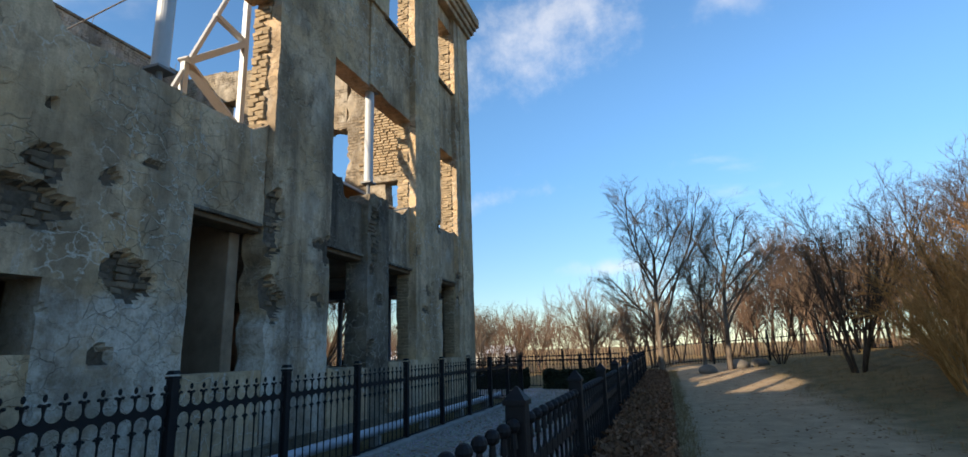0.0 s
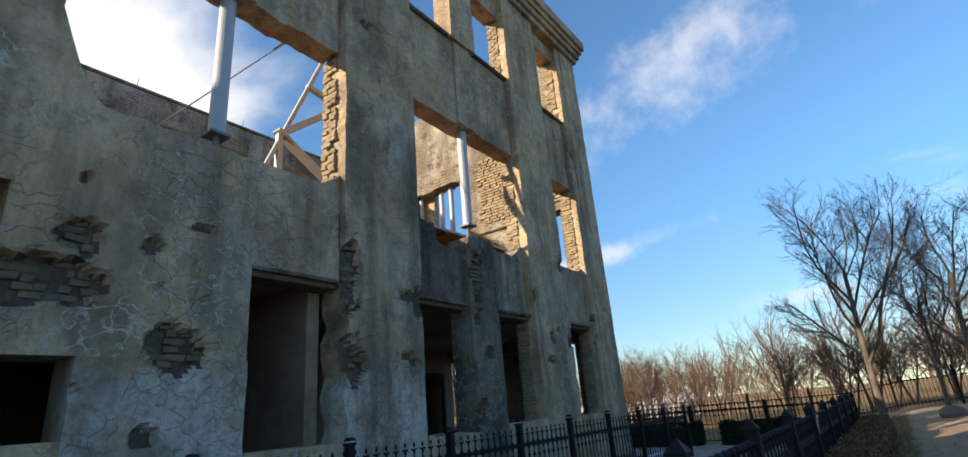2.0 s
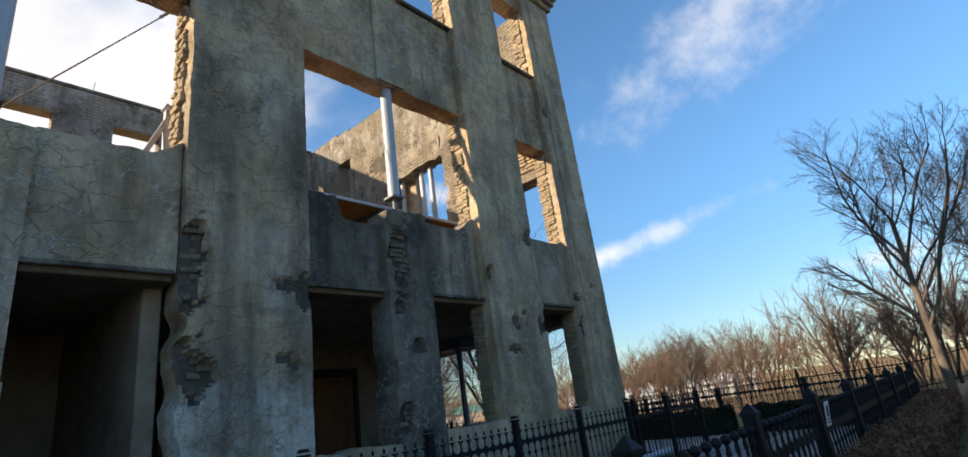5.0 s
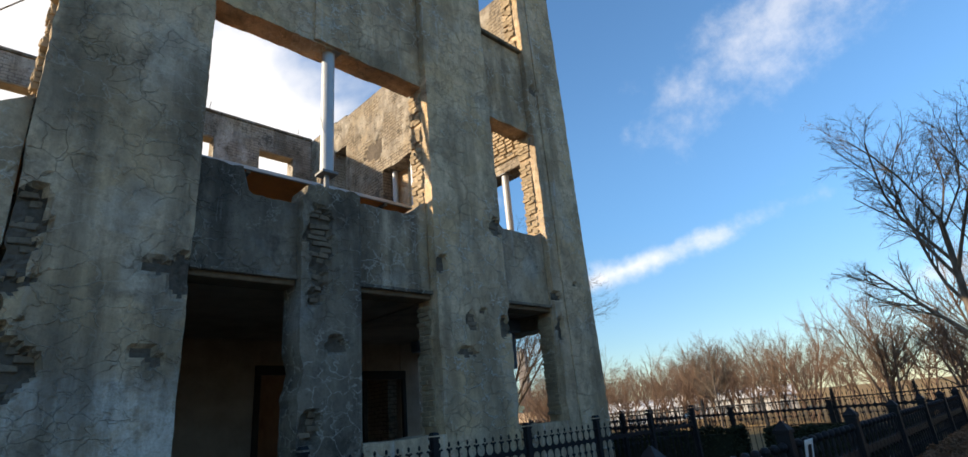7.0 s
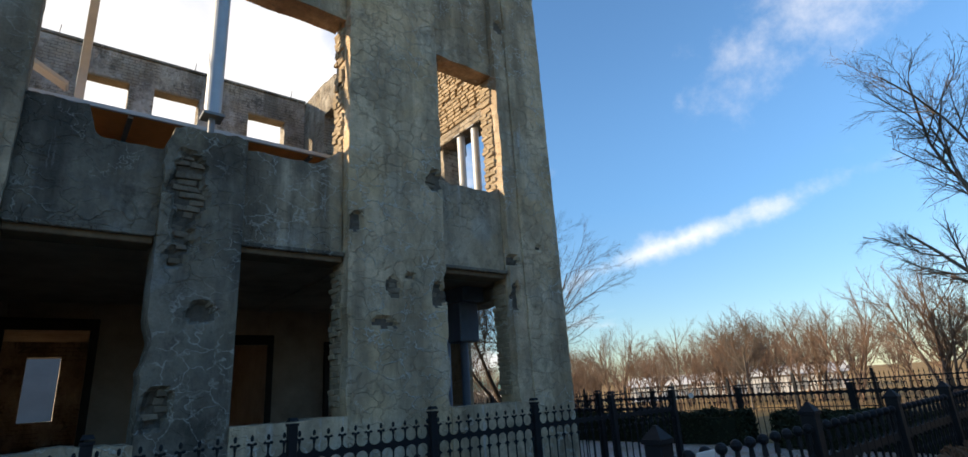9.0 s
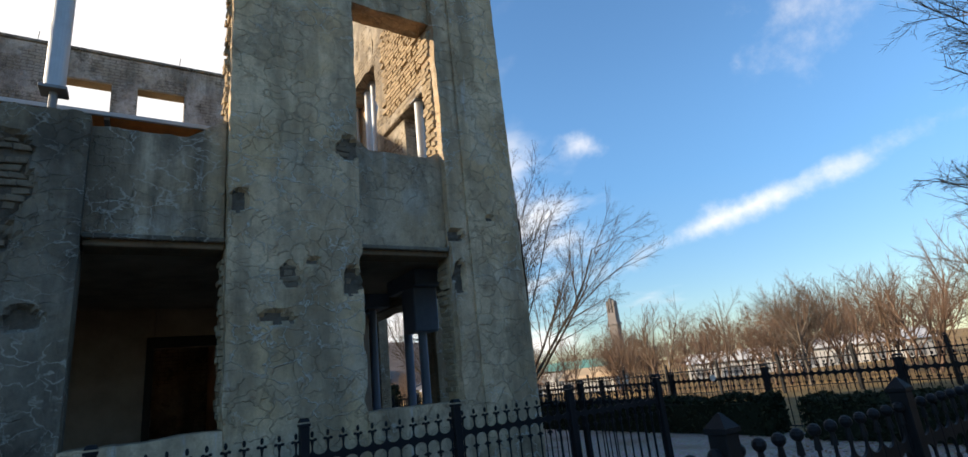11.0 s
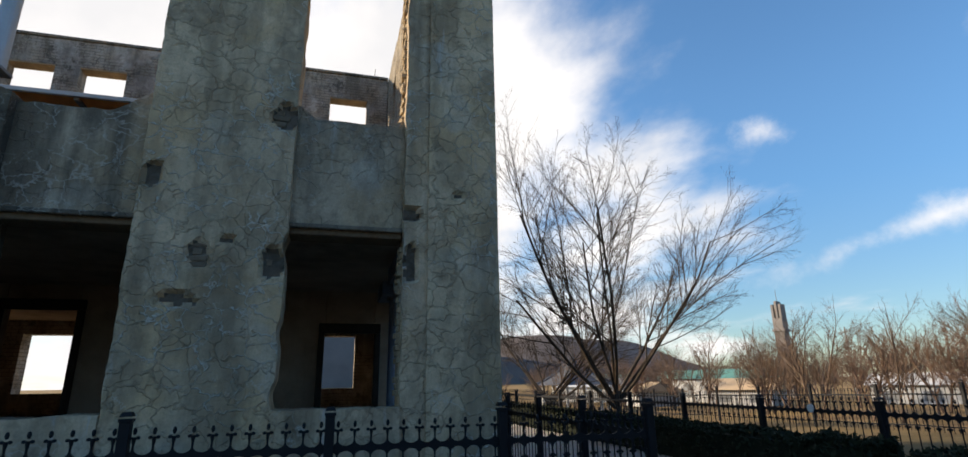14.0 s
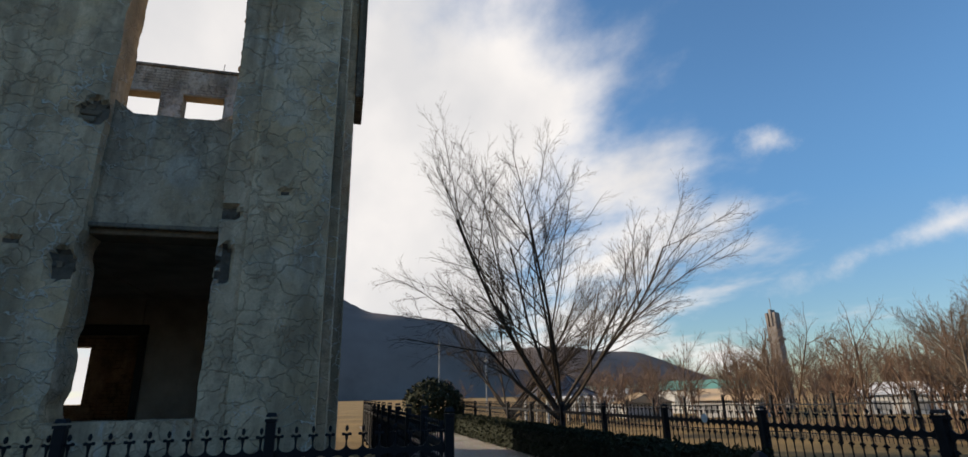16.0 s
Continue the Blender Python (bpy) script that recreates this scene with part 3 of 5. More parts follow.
def build_facade():
    P = facade

    def pier(name, y0, y1, z0, z1, mat=CONC, face=FX, thick=DEPTH, **k):
        return wall_piece(name, "y", face, 1, y0, y1, z0, z1, thick, mat, P, **k)

    e = jag(1, 0.02, 2)
    # the southern stretch, low wall with a small hole and a window
    # the unseen length down to y=-10 is added to shade the ground
    curve = lambda a: 0.0 + 0.95 * max(0.0, min(1.0, (3.35 - a) / 0.5)) ** 1.6 - 0.10 * max(0, a - 4.6) + 0.03 * noise.noise((a * 5, 3, 1))
    pier("wall_panel", 2.85, 5.04, 3.34, 4.78, pits=PITS, high=curve)
    pier("wall_panel", 2.20, 2.85, 3.78, 12.0, pits=PITS, right=jag(9, 0.02, 1.5))
    pier("wall_panel", -10.0, 2.36, 3.36, 3.78, pits=PITS)
    pier("wall_panel", 2.745, 2.85, 3.36, 3.78)
    pier("wall_panel", -10.0, 2.20, 3.78, 12.0, step=0.12, pits=PITS)
    pier("wall_panel", -10.0, 2.85, 2.30, 3.36, pits=PITS)
    pier("wall_panel", 2.85, 5.04, 2.30, 3.34, pits=PITS)
    pier("wall_panel", -10.0, 2.72, 0.0, 2.30, pits=PITS)
    pier("wall_panel", 2.72, 3.43, 0.0, 1.60)
    pier("wall_panel", 3.43, 5.06, 0.0, 2.30, CONC_WASHED, pits=PITS)
    # bay over the doorway and its sill
    pier("wall_panel", 5.04, 6.40, 3.42, 4.88, CONC, PANEL + 0.05, 0.4, high=lambda a: 0.04 * noise.noise((a * 5, 1, 2)) - 0.05 + 0.22 * max(0, (a - 6.1) / 0.3))
    pier("window_sill", 5.06, 6.38, 0.0, 1.34, CONC, FX + 0.03, 0.5)
    # first full pier
    pier("pier", 6.42, 7.98, 0.0, 12.0, CONC_WASHED, pits=PITS, left=lambda z: jag(2, 0.02)(z) + (0.10 * max(0, noise.noise((z * 3, 7, 0)) + 0.2) if z < 3.4 else 0), right=lambda z: jag(3, 0.012)(z))
    # beams and panels between second and third storeys
    pier("wall_panel", 2.85, 6.40, 7.22, 9.3, CONC, PANEL, 0.42, low=jag(4, 0.05, 2.2))
    pier("wall_panel", 7.98, 11.50, 7.22, 9.28, CONC, PANEL, 0.42, low=jag(5, 0.03, 2.2))
    pier("wall_panel", 13.06, 14.42, 7.25, 9.28, CONC, PANEL, 0.42, low=jag(6, 0.03, 2.2))
    # broken parapets of the second storey
    def b2(a):
        s = 0.36 if a < 8.52 else max(0.0, 0.36 - (a - 8.52) * 3.4)
        return s + 0.24 * max(0, (a - 11.05) / 0.35) + 0.035 * noise.noise((a * 4, 8, 2)) + 0.02 * noise.noise((a * 12, 8, 2))
    pier("wall_panel", 7.98, 9.7, 3.44, 4.47, CONC_DARK, PANEL, 0.4, high=b2)
    pier("wall_panel", 9.7, 11.48, 3.44, 4.68, CONC_MID, PANEL, 0.4, high=b2)
    pier("wall_panel", 13.07, 14.42, 3.46, 4.85, CONC_MID, PANEL, 0.4, high=lambda a: 0.05 * noise.noise((a * 4, 5, 2)) + 0.18 * max(0, (13.3 - a) / 0.25) + 0.1 * max(0, (a - 14.2) / 0.2))
    # ground-storey middle pillar, its top broken off
    pier("pillar", 9.28, 10.15, 0.0, 4.74, CONC_DARK, FX - 0.01, 0.5, pits=PITS, high=jag(12, 0.05, 5), left=lambda z: 0.10 * max(0, noise.noise((z * 2, 5, 0))) + 0.02 * noise.noise((z * 9, 5, 0)))
    # sills of the ground storey
    pier("window_sill", 7.99, 9.28, 0.0, 1.28, CONC, FX + 0.03, 0.5, high=jag(14, 0.05, 4))
    pier("window_sill", 10.15, 11.50, 0.0, 1.35, CONC, FX + 0.03, 0.5, high=jag(15, 0.02, 3))
    pier("window_sill", 13.06, 14.42, 0.0, 1.36, CONC, FX + 0.03, 0.5, high=jag(16, 0.02, 3))
    # second and third piers
    pier("pier", 11.50, 13.08, 0.0, 12.0, CONC_CRAZED, pits=PITS, left=jag(17, 0.02), right=lambda z: jag(18, 0.015)(z) - (0.08 * max(0, noise.noise((z * 3, 17, 0))) if z < 3.4 else 0))
    pier("pier", 14.42, 14.72, 0.0, 12.0, pits=PITS, face=FX - 0.03, thick=DEPTH - 0.03, left=jag(19, 0.02))
    pier("corner_pier", 14.72, END_Y, 0.0, 12.0, CONC_CRAZED, pits=PITS)
    # third storey: mullions, heads
    for y0, y1 in ((2.85, 6.40), (7.98, 11.50)):
        mid = (y0 + y1) / 2
        pier("mullion", mid - 0.42, mid + 0.42, 9.28, 11.2, CONC, FX - 0.04, 0.46, pits=PITS)
        pier("mullion", mid - 0.30, mid + 0.30, 7.24, 9.28, CONC, FX - 0.10, 0.1)
        pier("wall_panel", y0, y1, 11.2, 12.0, CONC, PANEL, 0.42)
    pier("wall_panel", 13.06, 14.42, 11.45, 12.0, CONC, PANEL, 0.42, low=jag(21, 0.04, 3))
    for y0, y1 in ((2.85, 4.2), (5.04, 6.40), (7.99, 9.29), (10.12, 11.50), (13.06, 14.42)):
        part("window_sill", bevelled_box(PANEL - 0.36, PANEL + 0.08, y0, y1, 9.285, 9.37, 0.015), CONC_DARK, P)
    # timber lintels left in the ground-storey heads
    for y0, y1 in ((5.06, 6.38), (8.0, 9.27), (10.16, 11.49), (13.07, 14.41)):
        part("lintel", bevelled_box(PANEL - 0.38, PANEL - 0.004, y0, y1, 3.33, 3.43, 0.012), TIMBER, P, "splintered timber lintel")
        part("lintel_edge", bevelled_box(PANEL + 0.002, PANEL + 0.06, y0, y1, 3.40, 3.455, 0.01), CONC_DARK, P)
    # stepped cornice, turning the corner
    for i, (o, z0, z1) in enumerate(((0.10, 11.95, 12.12), (0.19, 12.12, 12.30), (0.26, 12.30, 12.46), (0.34, 12.46, 12.78))):
        part("cornice", bevelled_box(FX - 0.45, FX + o, -10.0, END_Y + o, z0 + 0.002 * i, z1, 0.02), CONC, P)
    # downpipe marks and projecting base
    part("plinth", bevelled_box(FX - 0.1, FX + 0.05, -10.0, END_Y + 0.05, -0.05, 0.35, 0.02), CONC_DARK, P)
    loose_bricks(P, PITS, FX, 5)
    for y, z0, z1, s in ((6.40, 4.75, 7.12, 1), (11.50, 4.85, 7.12, 2), (14.42, 4.85, 7.15, 3), (6.40, 9.45, 11.1, 4), (11.50, 9.45, 11.1, 5), (14.42, 9.45, 11.3, 6), (11.50, 1.5, 3.25, 9), (14.42, 1.5, 3.25, 10)):
        jamb_bricks(P, y, z0, z1, s)


build_facade()


def build_other_walls():
    end = thing("wall_north", "lit inner face of a ruined end wall, brick showing through", "wall", kind="structure")

    def w(x0, x1, z0, z1, mat=CONC_IN, **k):
        wall_piece("wall_panel", "x", END_Y - DEPTH, -1, x0, x1, z0, z1, DEPTH - 0.012, mat, end, step=0.12, rough=0.012, **k)
    X0 = FX - DEPTH
    w(BACK_X - 0.5, -15.25, 0, 12.5); w(-15.25, -14.45, 0, 9.3); w(-15.25, -14.45, 11.15, 12.4)
    w(-14.45, -12.2, 3.4, 12.3, pits=[(-12.5, 10.2, 0.8, 0.5, 0.05)])
    w(-12.2, -9.75, 9.2, 12.3, low=jag(31, 0.1, 2))
    w(-12.2, -9.75, 3.4, 5.9, high=lambda a: 0.15 * (a + 12.2) + 0.6 * max(0.0, a + 10.6) + 0.16 * noise.noise((a * 3, 1, 1)))
    w(-9.75, -6.3, 7.1, 12.1, left=jag(33, 0.28, 1.6))
    w(-9.75, -8.2, 3.4, 7.1, right=jag(35, 0.05, 2))
    w(-8.2, -6.3, 3.4, 4.8)
    w(-6.3, X0, 3.4, 12.0)
    # ground storey: a long broken-out opening carried by steel props
    w(-14.45, -12.2, 0, 3.4); w(-12.2, -6.4, 0, 1.2, high=jag(41, 0.06, 2)); w(-12.2, -6.4, 3.2, 3.4, low=jag(42, 0.04, 3)); w(-6.4, X0, 0, 3.4)
    rng = random.Random(8)
    mesh = [brick_mesh("brick", BRICK, l, 0.11, 0.075) for l in (0.18, 0.24)]
    z = 7.35
    k = 0
    while z < 9.6:
        a = -9.0 + (0.13 if k % 2 else 0) + rng.uniform(-0.1, 0.1)
        while a < -6.05:
            if rng.random() < 0.94:
                put("brick", mesh[rng.random() < 0.7], end, pose(a, END_Y - DEPTH - 0.005, z, rng.uniform(-2, 2), rng.uniform(-1, 1), 90 + rng.uniform(-3, 3)))
            a += 0.262
        z += 0.098
        k += 1
    part("ledge", bevelled_box(-9.2, X0, END_Y - DEPTH - 0.10, END_Y - 0.1, 7.0, 7.25, 0.02), CONC_IN, end)
    # outer render of the end wall: vertical mouldings near the corner
    for xa, xb, y in ((-6.28, -5.95, 0.12), (-9.2, -8.5, 0.24), (-12.6, -11.5, 0.24), (-16.5, -15.4, 0.24)):
        part("moulding", bevelled_box(xa, xb, END_Y - 0.01, END_Y + y, 0.0, 11.9, 0.015), CONC, end)
    part("hood_moulding", bevelled_box(-9.6, -8.45, END_Y + 0.241, END_Y + 0.40, 7.1, 11.9, 0.015), CONC_DARK, end)

    back = thing("wall_west", "grey weathered far wall with empty window openings", "wall", kind="structure")
    DX = 0.5

    def b(y0, y1, z0, z1, mat=CONC_BACK, **k):
        wall_piece("wall_panel", "y", BACK_X, 1, y0, y1, z0, z1, DX, mat, back, step=0.14, rough=0.012, **k)
    top = lambda a: 0.05 * noise.noise((a * 3, 2, 2))
    b(-10, 15.1, 11.55, 12.5, high=top)
    edges = [-10.0, -1.5, -0.2, 0.5, 1.82, 3.35, 4.67, 5.36, 6.68, 8.2, 9.52, 10.2, 11.5, 13.08, 14.37, 15.1]
    for i in range(0, len(edges) - 1, 2):
        b(edges[i], edges[i + 1], 0, 11.55)
    for i in range(1, len(edges) - 1, 2):
        b(edges[i], edges[i + 1], 7.2, 10.42); b(edges[i], edges[i + 1], 3.1, 5.2)
        if edges[i] == 10.2:
            b(edges[i], edges[i + 1], 0, 3.1)
        elif edges[i] == 8.2:
            b(8.9, edges[i + 1], 0, 3.1); b(8.2, 8.9, 0, 1.5)
        else:
            b(edges[i], edges[i + 1], 0, 1.5)
        part("window_head", bevelled_box(BACK_X - 0.48, BACK_X - 0.02, edges[i], edges[i + 1], 11.50, 11.545, 0.005), BRICK, back)
    part("coping", bevelled_box(BACK_X - 0.55, BACK_X + 0.06, -10, 15.1, 12.47, 12.58, 0.02), CONC_DARK, back)

    # unseen wall, its position chosen for the shadow edge on the ground
    south = thing("wall_south", "unseen end wall, added where the building's shadow should stop", "wall", kind="structure")
    wall_piece("wall_panel", "x", -9.5, 1, BACK_X - 0.5, X0, 0, 12, 0.5, CONC_BACK, south, step=0.5)

    # inner walls of the ground storey and the slab above
    inner = thing("wall_inner", "soot-stained inner partition walls", "wall", kind="structure")
    def box(n, mat, *a):
        part(n, bevelled_box(*a, 0.015), mat, inner)
    box("partition", ROOM, -9.7, -9.5, -9.4, 6.2, 0.1, 3.85)
    for y0, y1, z0 in ((6.2, 7.95, 0.7), (7.95, 9.1, 3.02), (9.1, 10.95, 0.7), (10.95, 12.15, 2.75), (12.15, 13.5, 0.7), (13.5, 14.5, 2.62), (14.5, 15.08, 0.7)):
        box("partition", ROOM, -10.9, -10.7, y0, y1, z0, 3.5)
    for y0, y1, zt in ((7.83, 9.22, 3.0), (10.83, 12.27, 2.75), (13.38, 14.62, 2.62)):
        for ya, yb, za, zb in ((y0, y0 + 0.12, 0.75, zt), (y1 - 0.12, y1, 0.75, zt), (y0, y1, zt + 0.004, zt + 0.2)):
            box("door_frame", FRAME_DARK, -10.697, -10.62, ya, yb, za, zb)
    box("partition", ROOM, BACK_X + 0.02, -10.905, 12.45, 12.6, 0.1, 3.47)
    box("partition", ROOM, -9.7, X0 - 0.02, 6.2, 6.4, 0.1, 3.85)
    box("partition", ROOM, -9.7, X0 - 0.02, 4.6, 4.75, 0.1, 3.85)
    box("beam", ROOM, -15.9, X0 - 0.02, 11.9, 12.3, 3.45, 3.85)
    tagged(part("ceiling", bevelled_box(BACK_X + 0.02, X0 - 0.01, -9.4, 15.08, 3.48, 4.05, 0.01), ROOM), "soot-blackened concrete slab over the ground storey", "ceiling", kind="structure")
    # unseen pale layer, added to throw light up onto the plywood boards
    tagged(part("floor_bounce", bevelled_box(BACK_X + 0.02, X0 - 0.01, -9.4, 15.08, 4.054, 4.10, 0.005), CONC_IN), "pale layer added on the slab to bounce light under the roof", "floor", kind="structure")
    tagged(part("floor", bevelled_box(BACK_X + 0.02, X0 - 0.01, -9.4, 15.08, 0.0, 0.8, 0.01), ROOM), "earth and rubble floor", "floor", kind="structure")


build_other_walls()


# ---- steelwork and fittings in the ruin ----
def steel_post(x, y, z0, z1, r=0.085, mat=STEEL, label="pale grey steel prop bearing on a plate", jack=0.12):
    t = thing("steel_post", label, "post", pose(x, y, z0), "steel props in the ruin")
    bm = bmesh.new()
    add_rod(bm, (0, 0, jack), (0, 0, z1 - z0 - 0.03), r, seg=20)
    part("shaft", bm, mat, t, smooth=False)
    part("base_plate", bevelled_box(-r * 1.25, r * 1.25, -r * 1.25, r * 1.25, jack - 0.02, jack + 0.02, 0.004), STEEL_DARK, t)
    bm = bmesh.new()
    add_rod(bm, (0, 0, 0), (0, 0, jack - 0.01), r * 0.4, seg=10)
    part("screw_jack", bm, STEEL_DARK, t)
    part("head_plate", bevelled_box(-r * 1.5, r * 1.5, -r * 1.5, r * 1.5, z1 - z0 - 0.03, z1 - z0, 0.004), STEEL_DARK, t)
    return t


steel_post(-5.74, 4.64, 4.74, 7.22, 0.105, jack=0.36)
steel_post(-5.72, 9.77, 4.72, 7.25, 0.10, jack=0.38)
for x, z0, z1 in ((-7.50, 4.8, 7.0), (-7.0, 4.8, 7.0)):
    steel_post(x, END_Y - 0.5, z0, z1, 0.085)
for x, z0, z1 in ((-11.98, 5.9, 9.2), (-11.02, 5.95, 9.2), (-10.58, 6.05, 9.2)):
    steel_post(x, END_Y - 0.17, z0, z1, 0.085, jack=0.3)
BLUE = simple("dull_blue_steel", (0.16, 0.21, 0.29), 0.5, 0.1, 0.2, 8, 0.05, 0.4)
for x, y in ((-7.28, 14.75), (-7.86, 14.75), (-9.55, 14.75)):
    steel_post(x, y, 0.8, 3.2, 0.075, BLUE, "blue-grey steel prop under the slab")


hc = thing("capping_beam", "dull blue steel capping beam on one prop", "beam")
part("beam", bevelled_box(-10.2, -9.2, 14.5, 15.0, 3.2, 3.47, 0.01), BLUE, hc)
hb = thing("capping_beam", "dull blue steel capping beam on two props", "beam")
part("jack_head", bevelled_box(-7.5, -7.06, 14.53, 14.97, 2.45, 3.195, 0.02), BLUE, hb)
part("beam", bevelled_box(-8.1, -6.9, 14.5, 15.0, 3.2, 3.47, 0.01), BLUE, hb)


def build_deck():
    deck = thing("temporary_roof", "orange plywood shelter roof on steel channels", "roof")
    part("edge_channel", bevelled_box(-6.62, -6.57, -2.0, 12.9, 5.31, 5.37, 0.006), STEEL, deck, "grey steel edge channel")
    y = -2.0
    while y < 12.8:
        part("board", bevelled_box(-11.5, -6.63, y + 0.006, y + 1.21, 5.33, 5.35, 0.003), PLY, deck)
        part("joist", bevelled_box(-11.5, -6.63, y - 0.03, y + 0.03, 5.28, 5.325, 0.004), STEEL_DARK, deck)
        y += 1.22
    for py in (-1.5, 3.5, 7.2, 12.4):
        bm = bmesh.new()
        add_rod(bm, (-6.8, py, 4.05), (-6.8, py, 5.33), 0.04)
        add_rod(bm, (-11.2, py, 4.05), (-11.2, py, 5.33), 0.04)
        part("leg", bm, STEEL_DARK, deck)


def build_brace():
    br = thing("steel_brace", "grey steel shoring frame bracing the pier from inside", "brace")
    X = -8.0

    def bar(name, p, q, w, d):
        p, q = Vector((X, *p)), Vector((X, *q))
        bm = bmesh.new()
        m = Matrix.Translation((p + q) / 2) @ (q - p).to_track_quat("Z", "X").to_matrix().to_4x4()
        add_box(bm, -d / 2, d / 2, -w / 2, w / 2, -(q - p).length / 2, (q - p).length / 2, m)
        bmesh.ops.bevel(bm, geom=bm.edges, offset=0.006, segments=1, affect="EDGES")
        part(name, bm, STEEL, br)
    bar("stub", (6.97, 5.36), (6.97, 6.95), 0.11, 0.11)
    bar("gusset_leg", (6.9, 7.02), (8.25, 6.22), 0.24, 0.06)
    bar("strut", (6.97, 6.95), (8.35, 8.12), 0.13, 0.13)
    bar("tie", (7.55, 8.34), (8.35, 8.2), 0.12, 0.1)
    bar("diagonal", (6.65, 6.05), (8.12, 9.6), 0.08, 0.08)
    bar("upright", (8.4, 5.36), (8.4, 9.7), 0.12, 0.12)
    w = thing("guy_wire", "thin steel guy wire with a turnbuckle", "wire")
    bm = bmesh.new()
    add_rod(bm, (-8.2, 4.6, 5.95), (-7.9, 7.9, 10.3), 0.012, seg=6)
    part("wire", bm, STEEL_DARK, w)
    bm = bmesh.new()
    add_rod(bm, (-8.02, 6.75, 8.8), (-7.99, 6.98, 9.1), 0.028, seg=8)
    part("turnbuckle", bm, STEEL_DARK, w)
    for y in (-2.0, 3.3, 7.6, 11.3, 14.6):
        a = thing("rod_stub", "thin rusty rod standing on the wall top", "rod", pose(BACK_X - 0.2, y, 12.56), "rods on the far wall")
        bm = bmesh.new()
        add_rod(bm, (0, 0, 0), (0.05, 0.03, 0.42), 0.012, seg=6)
        part("rod", bm, STEEL_DARK, a)


build_deck()
build_brace()


def build_pipe():
    p = thing("water_pipe", "pale blue-grey pipe on low saddles along the wall foot", "pipe")
    bm = bmesh.new()
    add_rod(bm, (-4.80, -4, 0.24), (-4.80, 4.5, 0.24), 0.075, seg=16)
    add_rod(bm, (-4.80, 4.6, 0.24), (-4.80, 15.9, 0.24), 0.075, seg=16)
    part("run", bm, PIPE, p)
    bm = bmesh.new()
    add_rod(bm, (-4.80, 4.46, 0.24), (-4.80, 4.64, 0.24), 0.09, seg=16)
    part("coupling", bm, PIPE, p)
    for i in range(10):
        part("saddle", bevelled_box(-4.9, -4.7, -3.5 + 2 * i, -3.4 + 2 * i, -0.02, 0.17, 0.01), KERB, p)
    rng = random.Random(3)
    y = -6.0
    k = thing("kerb", "worn concrete kerb stones under the iron fence", "kerb", kind="structure")
    while y < 16.9:
        part("kerb_stone", bevelled_box(-4.46 + rng.uniform(-0.01, 0.01), -4.22, y + 0.006, y + 0.99, -0.05, 0.10 + rng.uniform(-0.008, 0.008), 0.02), KERB, k)
        y += 1.0


build_pipe()


# ---- fences ----
def picket_mesh(kind):
    """A fence bar along z from 0; its band part reaches half way to its neighbours along x."""
    bm = bmesh.new()
    if kind == "lily":
        s, zb, top = 0.0675, 1.06, 1.30
        add_rod(bm, (0, 0, 0.08), (0, 0, 1.22), 0.0085, seg=6)
        add_ball(bm, (0, 0, top - 0.035), 0.016, (1, 0.8, 1.9), 6)
        for d in (-1, 1):
            add_ball(bm, (d * 0.026, 0, top - 0.085), 0.015, (1.2, 0.8, 1), 6)
            add_ball(bm, (d * 0.024, 0, zb - 0.15), 0.013, (1.2, 0.8, 1.0), 6)
        add_rod(bm, (0, 0, top - 0.14), (0, 0, top - 0.08), 0.009, 0.019, 6)
        add_rod(bm, (0, 0, zb - 0.19), (0, 0, zb - 0.13), 0.012, 0.02, 6)
        arms = ((zb, 0.085, 0.022),)
    elif kind == "ball":
        s, zb, top = 0.085, 0.86, 1.15
        add_rod(bm, (0, 0, 0.08), (0, 0, 1.06), 0.012, seg=6)
        add_ball(bm, (0, 0, top - 0.04), 0.038, seg=10)
        add_rod(bm, (0, 0, 1.0), (0, 0, 1.08), 0.022, 0.014, 8)
        for z in (0.3, 0.5, 0.68):
            add_ball(bm, (0, 0, z), 0.02, (1, 1, 1.5), 6)
        arms = ((zb, 0.11, 0.03),)
    else:
        s, zb, top = 0.0675, 1.12, 1.36
        add_rod(bm, (0, 0, 0.05), (0, 0, 1.25), 0.010, seg=5)
        add_rod(bm, (0, 0, 1.24), (0, 0, top), 0.022, 0.002, 5)
        add_ball(bm, (0, 0, 1.25), 0.022, (1, 0.8, 0.8), 5)
        arms = ((zb, 0.05, 0.018), (0.22, 0.02, 0.016))
    # scalloped band: solid between two rows of arcs
    for zc, hi, lo in arms:
        n = 6
        for sign in (-1, 1):
            xs = [sign * s * i / n for i in range(n + 1)]
            hs = [lo + (hi - lo) * (1 - math.sqrt(max(0.0, 1 - (1 - i / n) ** 2))) for i in range(n + 1)]
            rows = [[bm.verts.new((x, y, zc + q * h)) for x, h in zip(xs, hs)] for y, q in ((-0.009, 1), (-0.009, -1), (0.009, 1), (0.009, -1))]
            for i in range(n):
                for a, b in ((0, 1), (2, 3), (0, 2), (1, 3)):
                    bm.faces.new((rows[a][i], rows[a][i + 1], rows[b][i + 1], rows[b][i]))
    return mesh_of("picket", bm, IRON), 2 * s


